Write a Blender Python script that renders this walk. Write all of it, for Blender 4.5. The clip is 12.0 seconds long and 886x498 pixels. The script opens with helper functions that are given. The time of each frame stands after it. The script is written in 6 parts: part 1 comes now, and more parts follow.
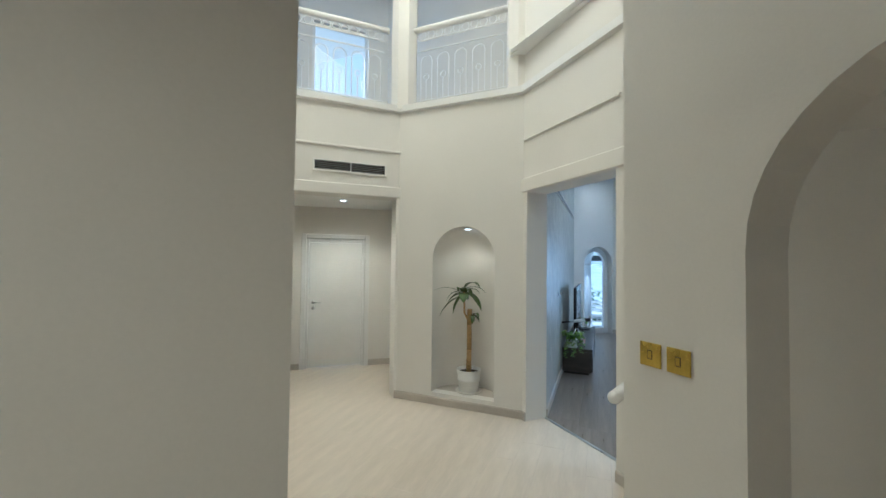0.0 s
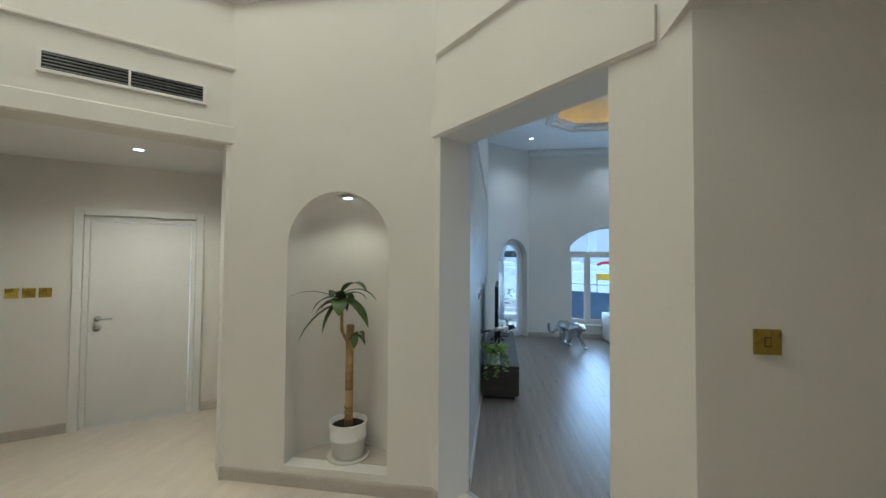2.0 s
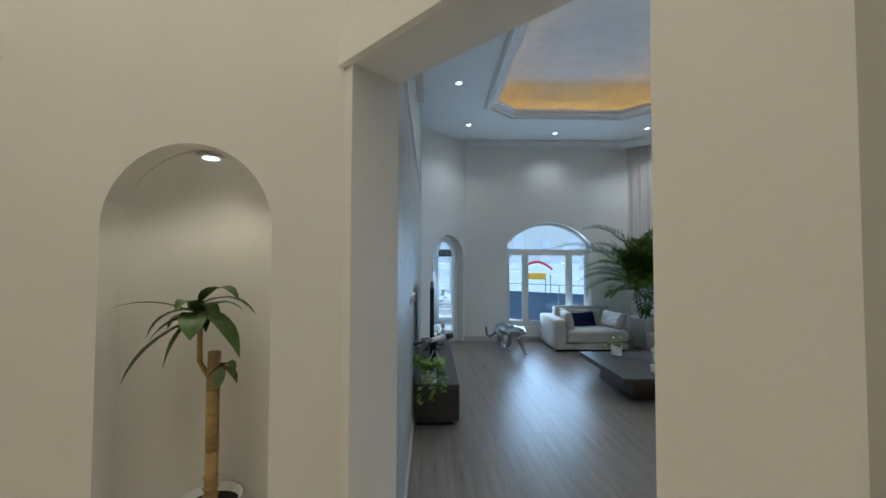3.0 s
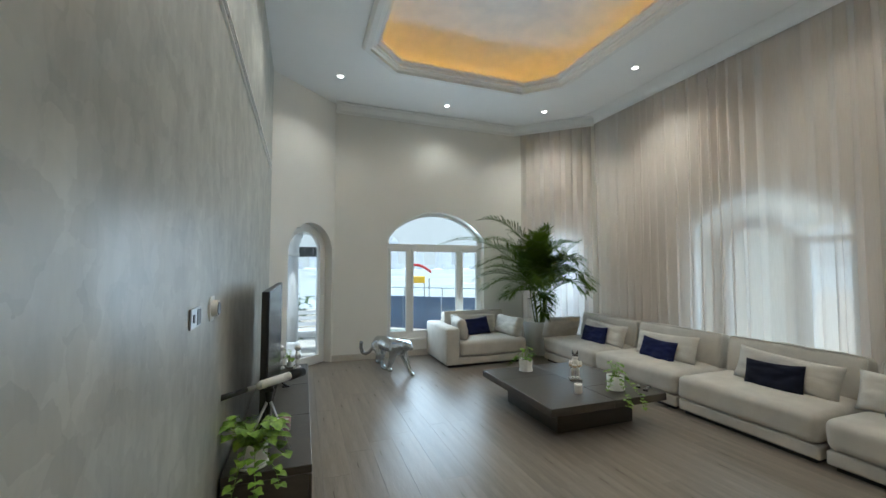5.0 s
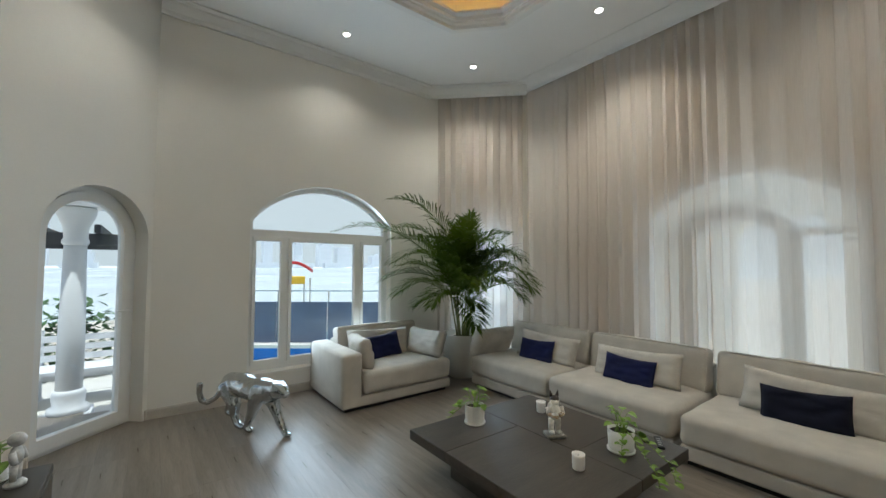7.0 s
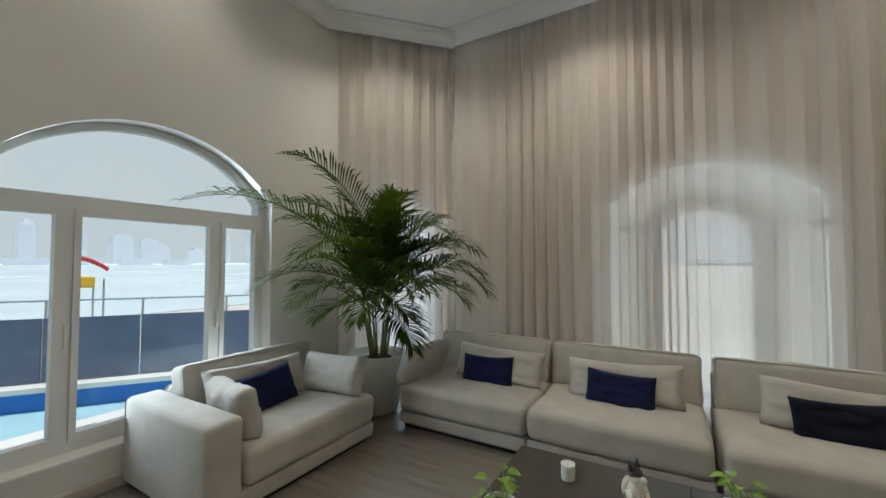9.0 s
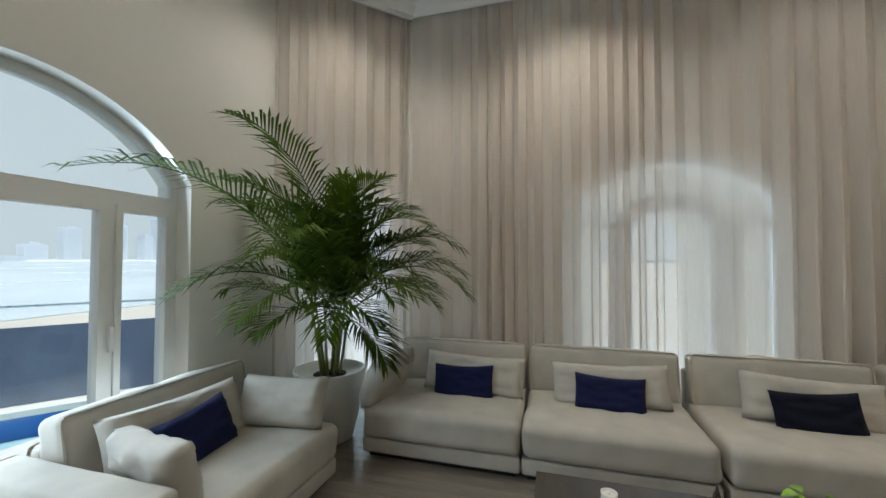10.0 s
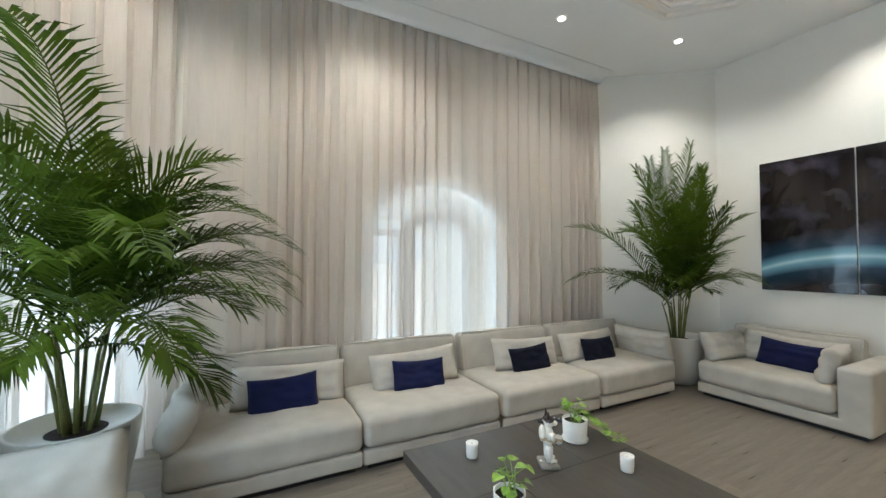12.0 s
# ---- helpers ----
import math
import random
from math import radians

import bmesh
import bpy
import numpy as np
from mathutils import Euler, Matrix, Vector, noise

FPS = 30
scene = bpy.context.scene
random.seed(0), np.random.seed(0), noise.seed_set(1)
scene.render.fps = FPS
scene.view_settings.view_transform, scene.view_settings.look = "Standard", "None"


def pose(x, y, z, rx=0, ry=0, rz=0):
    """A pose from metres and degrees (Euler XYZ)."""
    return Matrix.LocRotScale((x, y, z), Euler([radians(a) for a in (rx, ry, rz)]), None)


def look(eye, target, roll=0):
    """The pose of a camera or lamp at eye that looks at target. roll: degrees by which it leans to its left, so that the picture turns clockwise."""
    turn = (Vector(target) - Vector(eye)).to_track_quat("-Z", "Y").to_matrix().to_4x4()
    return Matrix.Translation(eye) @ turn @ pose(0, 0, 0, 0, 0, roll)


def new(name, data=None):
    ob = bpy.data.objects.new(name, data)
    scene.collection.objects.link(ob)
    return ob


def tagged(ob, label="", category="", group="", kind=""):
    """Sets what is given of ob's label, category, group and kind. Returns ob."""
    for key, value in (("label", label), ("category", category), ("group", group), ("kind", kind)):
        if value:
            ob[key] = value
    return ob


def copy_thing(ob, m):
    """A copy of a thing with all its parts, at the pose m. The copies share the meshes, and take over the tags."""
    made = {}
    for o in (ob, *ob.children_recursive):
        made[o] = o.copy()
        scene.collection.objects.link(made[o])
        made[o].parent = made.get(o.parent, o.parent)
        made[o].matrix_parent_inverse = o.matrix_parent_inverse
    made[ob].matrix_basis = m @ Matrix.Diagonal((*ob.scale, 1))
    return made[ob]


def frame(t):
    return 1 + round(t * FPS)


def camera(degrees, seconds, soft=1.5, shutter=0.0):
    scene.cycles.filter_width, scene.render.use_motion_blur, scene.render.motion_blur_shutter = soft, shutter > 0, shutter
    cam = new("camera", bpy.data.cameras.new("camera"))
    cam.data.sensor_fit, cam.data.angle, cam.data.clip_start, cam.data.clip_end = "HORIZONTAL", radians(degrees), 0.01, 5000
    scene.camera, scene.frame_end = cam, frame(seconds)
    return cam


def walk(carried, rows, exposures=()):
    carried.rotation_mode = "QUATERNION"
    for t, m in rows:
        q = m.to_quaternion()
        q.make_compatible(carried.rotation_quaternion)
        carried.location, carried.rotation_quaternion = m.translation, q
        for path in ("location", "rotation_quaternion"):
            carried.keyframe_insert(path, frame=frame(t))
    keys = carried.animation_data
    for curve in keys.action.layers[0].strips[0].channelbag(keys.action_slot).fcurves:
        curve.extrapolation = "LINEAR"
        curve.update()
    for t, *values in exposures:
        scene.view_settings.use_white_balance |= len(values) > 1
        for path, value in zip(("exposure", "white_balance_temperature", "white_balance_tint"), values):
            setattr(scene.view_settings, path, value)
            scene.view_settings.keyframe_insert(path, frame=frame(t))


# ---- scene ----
cam = camera(97.8, 12.0)
METRES, EYE, TILT, LEAN, TURN = 9.12, 1.71, 0.0, 0.0, 22.4
ROWS = [
    (0.0, 0.0, 0.0, 0.0, -0.02, 1.68, -0.67),
    (0.5, 0.0018, 0.0447, -0.0021, -2.84, 1.77, -0.59),
    (1.0, 0.01, 0.0865, -0.0043, -6.65, 1.67, -0.49),
    (1.5, 0.023, 0.1334, -0.0077, -10.3, 1.9, -0.43),
    (2.0, 0.033, 0.181, -0.0096, -13.92, 1.65, -0.43),
    (2.5, 0.0475, 0.2264, -0.0112, -19.04, 1.44, -0.56),
    (3.0, 0.0641, 0.2696, -0.0145, -23.95, 1.83, -0.17),
    (5.0, 0.1482, 0.4164, -0.0296, -42.28, 2.72, -0.1),
    (5.5, 0.1791, 0.4512, -0.0297, -45.75, 2.85, -0.02),
    (6.0, 0.2082, 0.4881, -0.0311, -49.2, 2.78, 0.02),
    (6.5, 0.2365, 0.5253, -0.0317, -54.31, 2.67, -0.11),
    (7.0, 0.2615, 0.5641, -0.0314, -59.43, 2.59, -0.19),
    (9.0, 0.3617, 0.7017, -0.0322, -82.15, 2.02, 0.0),
    (9.5, 0.3869, 0.7349, -0.0313, -89.21, 1.72, -0.03),
    (10.0, 0.4084, 0.765, -0.0309, -96.32, 1.55, -0.08),
    (10.5, 0.4316, 0.7875, -0.0347, -104.88, 1.69, -0.22),
    (11.0, 0.4469, 0.8105, -0.0349, -115.73, 1.79, -0.11),
    (11.5, 0.4479, 0.8341, -0.0339, -128.36, 1.95, 0.03),
    (12.0, 0.4456, 0.8649, -0.031, -139.86, 1.88, -0.2),
]
walk(cam, [(t, pose(0, 0, EYE, TILT, LEAN, TURN) @ pose(METRES * x, METRES * y, METRES * z, 90 + pitch, roll, yaw)) for t, x, y, z, yaw, pitch, roll in ROWS],
     exposures=[(0.0, -0.22, 4350, 2), (1.0, -0.36, 4350, 2), (2.5, -0.52, 4600, 2), (3.2, -0.60, 4800, 4), (4.8, -0.22, 5600, 3), (5.5, -0.18, 5650, 3), (7.0, -0.36, 5900, 5), (9.0, -0.57, 6050, 6), (10.5, -0.32, 5850, 5), (11.2, 0.03, 5750, 4), (12.0, 0.28, 5700, 5)])

# ---- world, sun, large lights ----
world = bpy.data.worlds.new("world")
scene.world = world
world.use_nodes = True
wn = world.node_tree.nodes
sky = wn.new("ShaderNodeTexSky")
sky.sky_type = 'NISHITA'
sky.sun_disc = False
sky.sun_elevation = radians(83)
sky.sun_rotation = radians(180)
sky.dust_density = 2.0
wn["Background"].inputs["Strength"].default_value = 0.20
world.node_tree.links.new(sky.outputs["Color"], wn["Background"].inputs["Color"])

sun_data = bpy.data.lights.new("sun", 'SUN')
sun_data.energy, sun_data.angle, sun_data.color = 5.0, radians(0.6), (1.0, 0.95, 0.87)
sun = new("sun", sun_data)
sun.matrix_world = look((0, 0, 20), Vector((0, 0, 20)) - Vector((math.sin(radians(180)) * math.cos(radians(83)), math.cos(radians(180)) * math.cos(radians(83)), math.sin(radians(83)))))


def area_lamp(name, eye, target, w, h, watts, color):
    d = bpy.data.lights.new(name, 'AREA')
    d.shape, d.size, d.size_y, d.energy, d.color = 'RECTANGLE', w, h, watts, color
    ob = new(name, d)
    ob.matrix_world = look(eye, target)
    return ob


def spot_lamp(name, eye, target, watts, color, angle=95, blend=0.7, radius=0.04):
    d = bpy.data.lights.new(name, 'SPOT')
    d.energy, d.color, d.spot_size, d.spot_blend, d.shadow_soft_size = watts, color, radians(angle), blend, radius
    ob = new(name, d)
    ob.matrix_world = look(eye, target)
    return ob


DAY = (0.74, 0.88, 1.0)
WARM = (1.0, 0.82, 0.62)
HALLW = (1.0, 0.75, 0.45)
NEUT = (1.0, 0.90, 0.76)
area_lamp("north_window_daylight", (1.94, 10.215, 1.28), (1.94, 5, 1.75), 1.5, 1.7, 50, DAY)
area_lamp("east_window_daylight", (4.71, 6.89, 1.17), (0, 6.89, 1.0), 1.52, 2.28, 25, (0.70, 0.86, 1.0))
area_lamp("corner_window_daylight", (4.42, 10.12, 1.1), (1.5, 7.2, 0.9), 0.8, 2.0, 36, (0.70, 0.86, 1.0))
# Fill lamp added above the hall, in an invented ceiling recess out of view.
area_lamp("added_hall_fill_lamp", (-1.55, 2.3, 6.66), (-1.55, 2.3, 0), 2.6, 2.6, 165, HALLW)
area_lamp("gallery_window_daylight", (-4.30, 5.55, 4.9), (-2.2, 3.4, 4.2), 0.85, 1.8, 30, (0.62, 0.78, 1.0))

# ---- materials ----
def node_mat(name):
    m = bpy.data.materials.new(name)
    m.use_nodes = True
    return m, m.node_tree.nodes, m.node_tree.links, m.node_tree.nodes["Principled BSDF"]


def surface(name, color, rough=0.6, metal=0.0, vary=0.08, scale=6.0, fine=60.0, bump=0.15, stretch=(1, 1, 1), tint=None, spec=0.5, rvary=0.1, island=0.0, bumpdist=0.01):
    """Base colour with variation at two scales, fine relief and uneven gloss."""
    m, n, l, b = node_mat(name)
    tc = n.new("ShaderNodeTexCoord")
    mp = n.new("ShaderNodeMapping")
    mp.inputs["Scale"].default_value = stretch
    l.new(tc.outputs["Object"], mp.inputs["Vector"])
    big = n.new("ShaderNodeTexNoise")
    big.inputs["Scale"].default_value, big.inputs["Detail"].default_value = scale, 4
    small = n.new("ShaderNodeTexNoise")
    small.inputs["Scale"].default_value, small.inputs["Detail"].default_value = fine, 3
    for t in (big, small):
        l.new(mp.outputs["Vector"], t.inputs["Vector"])
    mix = n.new("ShaderNodeMath")
    mix.operation = 'MULTIPLY_ADD'
    l.new(small.outputs["Fac"], mix.inputs[0])
    mix.inputs[1].default_value = 0.45
    l.new(big.outputs["Fac"], mix.inputs[2])
    rnd = None
    if island:
        info = n.new("ShaderNodeObjectInfo")
        rnd = n.new("ShaderNodeMath")
        rnd.operation = 'MULTIPLY_ADD'
        l.new(info.outputs["Random"], rnd.inputs[0])
        rnd.inputs[1].default_value = island
        l.new(mix.outputs[0], rnd.inputs[2])
    src = rnd or mix
    ramp = n.new("ShaderNodeValToRGB")
    dark = [max(0.0, c * (1 - vary)) for c in color]
    light = [min(1.0, c * (1 + vary)) for c in (tint or color)]
    ramp.color_ramp.elements[0].position, ramp.color_ramp.elements[1].position = 0.45, 1.0 + island * 0.8
    ramp.color_ramp.elements[0].color, ramp.color_ramp.elements[1].color = (*dark, 1), (*light, 1)
    l.new(src.outputs[0], ramp.inputs["Fac"])
    l.new(ramp.outputs["Color"], b.inputs["Base Color"])
    mr = n.new("ShaderNodeMapRange")
    mr.inputs["To Min"].default_value, mr.inputs["To Max"].default_value = max(0.02, rough - rvary), min(1, rough + rvary)
    l.new(big.outputs["Fac"], mr.inputs["Value"])
    l.new(mr.outputs["Result"], b.inputs["Roughness"])
    b.inputs["Metallic"].default_value = metal
    b.inputs["Specular IOR Level"].default_value = spec
    if bump:
        bp = n.new("ShaderNodeBump")
        bp.inputs["Strength"].default_value, bp.inputs["Distance"].default_value = bump, bumpdist
        l.new(small.outputs["Fac"], bp.inputs["Height"])
        l.new(bp.outputs["Normal"], b.inputs["Normal"])
    return m


def sheer_mat():
    """Thin woven curtain: part open weave, part light-scattering thread."""
    m, n, l, b = node_mat("sheer_curtain")
    out = n["Material Output"]
    tc = n.new("ShaderNodeTexCoord")
    mp = n.new("ShaderNodeMapping")
    mp.inputs["Scale"].default_value = (1, 1, 0.05)
    nz = n.new("ShaderNodeTexNoise")
    nz.inputs["Scale"].default_value, nz.inputs["Detail"].default_value = 140, 2
    l.new(tc.outputs["Object"], mp.inputs["Vector"])
    l.new(mp.outputs["Vector"], nz.inputs["Vector"])
    ramp = n.new("ShaderNodeValToRGB")
    ramp.color_ramp.elements[0].color, ramp.color_ramp.elements[1].color = (0.80, 0.725, 0.655, 1), (0.93, 0.865, 0.80, 1)
    l.new(nz.outputs["Fac"], ramp.inputs["Fac"])
    dif, trl, trp = n.new("ShaderNodeBsdfDiffuse"), n.new("ShaderNodeBsdfTranslucent"), n.new("ShaderNodeBsdfTransparent")
    l.new(ramp.outputs["Color"], dif.inputs["Color"])
    l.new(ramp.outputs["Color"], trl.inputs["Color"])
    m1, m2 = n.new("ShaderNodeMixShader"), n.new("ShaderNodeMixShader")
    m1.inputs[0].default_value, m2.inputs[0].default_value = 0.38, 0.32
    l.new(dif.outputs[0], m1.inputs[1])
    l.new(trl.outputs[0], m1.inputs[2])
    l.new(m1.outputs[0], m2.inputs[1])
    l.new(trp.outputs[0], m2.inputs[2])
    l.new(m2.outputs[0], out.inputs["Surface"])
    return m


def glow_mat(name, color, strength):
    m, n, l, b = node_mat(name)
    b.inputs["Base Color"].default_value = (*color, 1)
    b.inputs["Emission Color"].default_value = (*color, 1)
    b.inputs["Emission Strength"].default_value = strength
    return m


def glass_mat(name, color=(1, 1, 1), rough=0.0):
    m, n, l, b = node_mat(name)
    out = n["Material Output"]
    gl, tr, mx, fr = n.new("ShaderNodeBsdfGlossy"), n.new("ShaderNodeBsdfTransparent"), n.new("ShaderNodeMixShader"), n.new("ShaderNodeFresnel")
    gl.inputs["Roughness"].default_value = rough + 0.02
    tr.inputs["Color"].default_value = (*color, 1)
    fr.inputs["IOR"].default_value = 1.35
    l.new(fr.outputs[0], mx.inputs[0])
    l.new(tr.outputs[0], mx.inputs[1])
    l.new(gl.outputs[0], mx.inputs[2])
    l.new(mx.outputs[0], out.inputs["Surface"])
    return m


def clear_mat():
    """Thin blown glass: mostly clear with a faint gloss."""
    m, n, l, b = node_mat("thin_clear_glass")
    gl, tr, mx = n.new("ShaderNodeBsdfGlossy"), n.new("ShaderNodeBsdfTransparent"), n.new("ShaderNodeMixShader")
    gl.inputs["Roughness"].default_value = 0.03
    tr.inputs["Color"].default_value = (0.95, 0.96, 0.95, 1)
    mx.inputs[0].default_value = 0.07
    l.new(tr.outputs[0], mx.inputs[1])
    l.new(gl.outputs[0], mx.inputs[2])
    l.new(mx.outputs[0], n["Material Output"].inputs["Surface"])
    return m


def plaster_mat():
    """Polished plaster laid on in overlapping trowel patches."""
    m = surface("grey_venetian_plaster", (0.435, 0.430, 0.385), 0.40, vary=0.24, scale=3.4, fine=13, bump=0.26, stretch=(1, 1, 0.45), rvary=0.16, bumpdist=0.012)
    n, l = m.node_tree.nodes, m.node_tree.links
    b = n["Principled BSDF"]
    base = b.inputs["Base Color"].links[0].from_socket
    tc, mp, wob, mixv = n.new("ShaderNodeTexCoord"), n.new("ShaderNodeMapping"), n.new("ShaderNodeTexNoise"), n.new("ShaderNodeMix")
    wob.inputs["Scale"].default_value, wob.inputs["Detail"].default_value = 9, 4
    l.new(tc.outputs["Object"], wob.inputs["Vector"])
    mixv.data_type, mixv.blend_type = 'RGBA', 'LINEAR_LIGHT'
    mixv.inputs["Factor"].default_value = 0.06
    l.new(tc.outputs["Object"], mixv.inputs[6])
    l.new(wob.outputs["Color"], mixv.inputs[7])
    cur = base
    for sc, amt in ((7.0, 0.15), (13.0, 0.13)):
        v = n.new("ShaderNodeTexVoronoi")
        v.distance = 'CHEBYCHEV'
        v.inputs["Scale"].default_value = sc
        l.new(mixv.outputs[2], v.inputs["Vector"])
        bw = n.new("ShaderNodeMapRange")
        bw.inputs["To Min"].default_value, bw.inputs["To Max"].default_value = 1 - amt, 1 + amt
        sep = n.new("ShaderNodeSeparateColor")
        l.new(v.outputs["Color"], sep.inputs["Color"])
        l.new(sep.outputs["Red"], bw.inputs["Value"])
        mx = n.new("ShaderNodeMix")
        mx.data_type, mx.blend_type = 'RGBA', 'MULTIPLY'
        mx.inputs["Factor"].default_value = 0.55
        l.new(cur, mx.inputs[6])
        l.new(bw.outputs["Result"], mx.inputs[7])
        cur = mx.outputs[2]
    l.new(cur, b.inputs["Base Color"])
    return m


WHITE = surface("white_wall_paint", (0.78, 0.755, 0.70), 0.75, vary=0.035, scale=1.3, fine=90, bump=0.06)
CEILW = surface("white_ceiling_paint", (0.86, 0.855, 0.835), 0.8, vary=0.03, scale=1.0, fine=70, bump=0.04)
TRIMW = surface("white_satin_trim", (0.80, 0.79, 0.76), 0.4, vary=0.03, scale=3, fine=50, bump=0.03)
SKYP = surface("pale_sky_blue_ceiling_paint", (0.76, 0.82, 0.88), 0.8, vary=0.07, scale=0.8, fine=6, bump=0.03, tint=(0.88, 0.89, 0.90))
BASEB = surface("grey_baseboard", (0.50, 0.46, 0.40), 0.5, vary=0.12, scale=4, fine=60, bump=0.1)
PVC = surface("white_pvc_frame", (0.80, 0.80, 0.78), 0.35, vary=0.02, scale=3, fine=30, bump=0.02)
PLASTER = plaster_mat()
OAK = surface("grey_brown_laminate", (0.185, 0.157, 0.127), 0.30, vary=0.36, scale=3.0, fine=22, bump=0.12, stretch=(6.5, 0.5, 1), rvary=0.08, island=0.16)
PALE = surface("pale_washed_laminate", (0.64, 0.57, 0.47), 0.32, vary=0.09, scale=3.0, fine=16, bump=0.08, stretch=(4.5, 0.55, 1), rvary=0.08, island=0.10)
JOINTP = surface("pale_floor_joint", (0.34, 0.29, 0.23), 0.8, vary=0.2)
JOINT = surface("dark_floor_joint", (0.13, 0.11, 0.09), 0.8, vary=0.2)
LINEN = surface("light_grey_linen", (0.505, 0.47, 0.41), 0.9, vary=0.14, scale=5, fine=420, bump=0.35, bumpdist=0.003, spec=0.2)
LINEN2 = surface("beige_grey_cushion_linen", (0.52, 0.485, 0.425), 0.9, vary=0.14, scale=7, fine=420, bump=0.35, bumpdist=0.003, spec=0.2)
NAVY = surface("navy_velvet", (0.006, 0.009, 0.050), 0.85, vary=0.35, scale=9, fine=300, bump=0.3, bumpdist=0.003, spec=0.3)
BLACKV = surface("black_velvet", (0.007, 0.008, 0.018), 0.85, vary=0.35, scale=9, fine=300, bump=0.3, bumpdist=0.003, spec=0.2)
DARKWOOD = surface("dark_brown_oak", (0.058, 0.049, 0.039), 0.38, vary=0.35, scale=3, fine=22, bump=0.12, stretch=(1, 7, 7), rvary=0.08)
BLACKP = surface("black_plastic", (0.012, 0.012, 0.013), 0.35, vary=0.2, scale=9, fine=90, bump=0.05)
SCREEN = surface("switched_off_screen", (0.008, 0.008, 0.010), 0.16, vary=0.1, bump=0.0, rvary=0.03, spec=0.2)
CHROME = surface("polished_chrome", (0.55, 0.57, 0.58), 0.09, metal=1.0, vary=0.12, scale=9, fine=17, bump=0.35, rvary=0.05, bumpdist=0.03)
STEEL = surface("brushed_steel", (0.55, 0.55, 0.54), 0.3, metal=1.0, vary=0.08, scale=8, fine=90, bump=0.05)
GOLD = surface("brushed_gold", (0.52, 0.39, 0.07), 0.28, metal=1.0, vary=0.2, scale=9, fine=60, bump=0.06)
CERAM = surface("white_ceramic", (0.80, 0.79, 0.76), 0.3, vary=0.03, scale=5, fine=60, bump=0.05)
POTM = surface("matt_cream_pot", (0.70, 0.67, 0.60), 0.55, vary=0.06, scale=5, fine=70, bump=0.12)
SOIL = surface("dark_soil", (0.030, 0.020, 0.013), 0.95, vary=0.5, scale=40, fine=160, bump=0.9, bumpdist=0.02)
LEAF = surface("palm_leaf", (0.006, 0.022, 0.002), 0.60, vary=0.45, scale=5, fine=40, bump=0.1, tint=(0.040, 0.062, 0.004), island=0.55, spec=0.16)


def let_light_through(m, share):
    """Gives thin leaves the glow of light from behind."""
    n, l = m.node_tree.nodes, m.node_tree.links
    b, out = n["Principled BSDF"], n["Material Output"]
    tl, mx, hs = n.new("ShaderNodeBsdfTranslucent"), n.new("ShaderNodeMixShader"), n.new("ShaderNodeHueSaturation")
    hs.inputs["Value"].default_value = 2.2
    l.new(b.inputs["Base Color"].links[0].from_socket, hs.inputs["Color"])
    l.new(hs.outputs["Color"], tl.inputs["Color"])
    mx.inputs[0].default_value = share
    l.new(b.outputs[0], mx.inputs[1])
    l.new(tl.outputs[0], mx.inputs[2])
    l.new(mx.outputs[0], out.inputs["Surface"])


let_light_through(LEAF, 0.20)
STEMM = surface("palm_stem", (0.16, 0.17, 0.045), 0.5, vary=0.35, scale=12, fine=60, bump=0.2)
POTHOS = surface("pothos_leaf", (0.11, 0.24, 0.022), 0.38, vary=0.45, scale=18, fine=60, bump=0.1, tint=(0.24, 0.38, 0.05))
CANE = surface("dracaena_cane", (0.36, 0.24, 0.085), 0.6, vary=0.25, scale=9, fine=60, bump=0.35, stretch=(1, 1, 5))
DRAC = surface("dracaena_leaf", (0.022, 0.050, 0.008), 0.4, vary=0.4, scale=6, fine=40, bump=0.1, tint=(0.065, 0.115, 0.02))
AMBER = surface("amber_dried_petals", (0.20, 0.105, 0.010), 0.40, vary=0.6, scale=30, fine=90, bump=0.3, tint=(0.48, 0.29, 0.04))
WAX = surface("white_wax", (0.82, 0.79, 0.74), 0.4, vary=0.03, bump=0.05)
SHEER = sheer_mat()
GLASS = glass_mat("window_glass", (0.93, 0.96, 0.97))
CLEAR = clear_mat()
LAMPM = glow_mat("lamp_lens", (1.0, 0.93, 0.82), 9.0)
CANLM = glow_mat("niche_lamp_lens", (1.0, 0.90, 0.74), 5.0)
COVE = glow_mat("amber_led_strip", (1.0, 0.46, 0.05), 9.5)


# ---- mesh helpers ----
def link_mesh(name, bm, material, parent=None, label="", smooth=False):
    bmesh.ops.recalc_face_normals(bm, faces=bm.faces)
    me = bpy.data.meshes.new(name)
    bm.to_mesh(me)
    bm.free()
    me.materials.append(material)
    if smooth:
        for p in me.polygons:
            p.use_smooth = True
    ob = new(name, me)
    if parent is not None:
        ob.parent = parent
    if label:
        ob["label"] = label
    return ob


def part(name, bm, material, parent, label="", smooth=False):
    return link_mesh(name, bm, material, parent, label, smooth)


def empty(name, m, label, category, group="", kind=""):
    ob = new(name)
    ob.matrix_basis = m
    return tagged(ob, label, category, group, kind)


def structure(name, bm, material, label="", smooth=False):
    return tagged(link_mesh(name, bm, material, None, "", smooth), label, "", "", "structure")


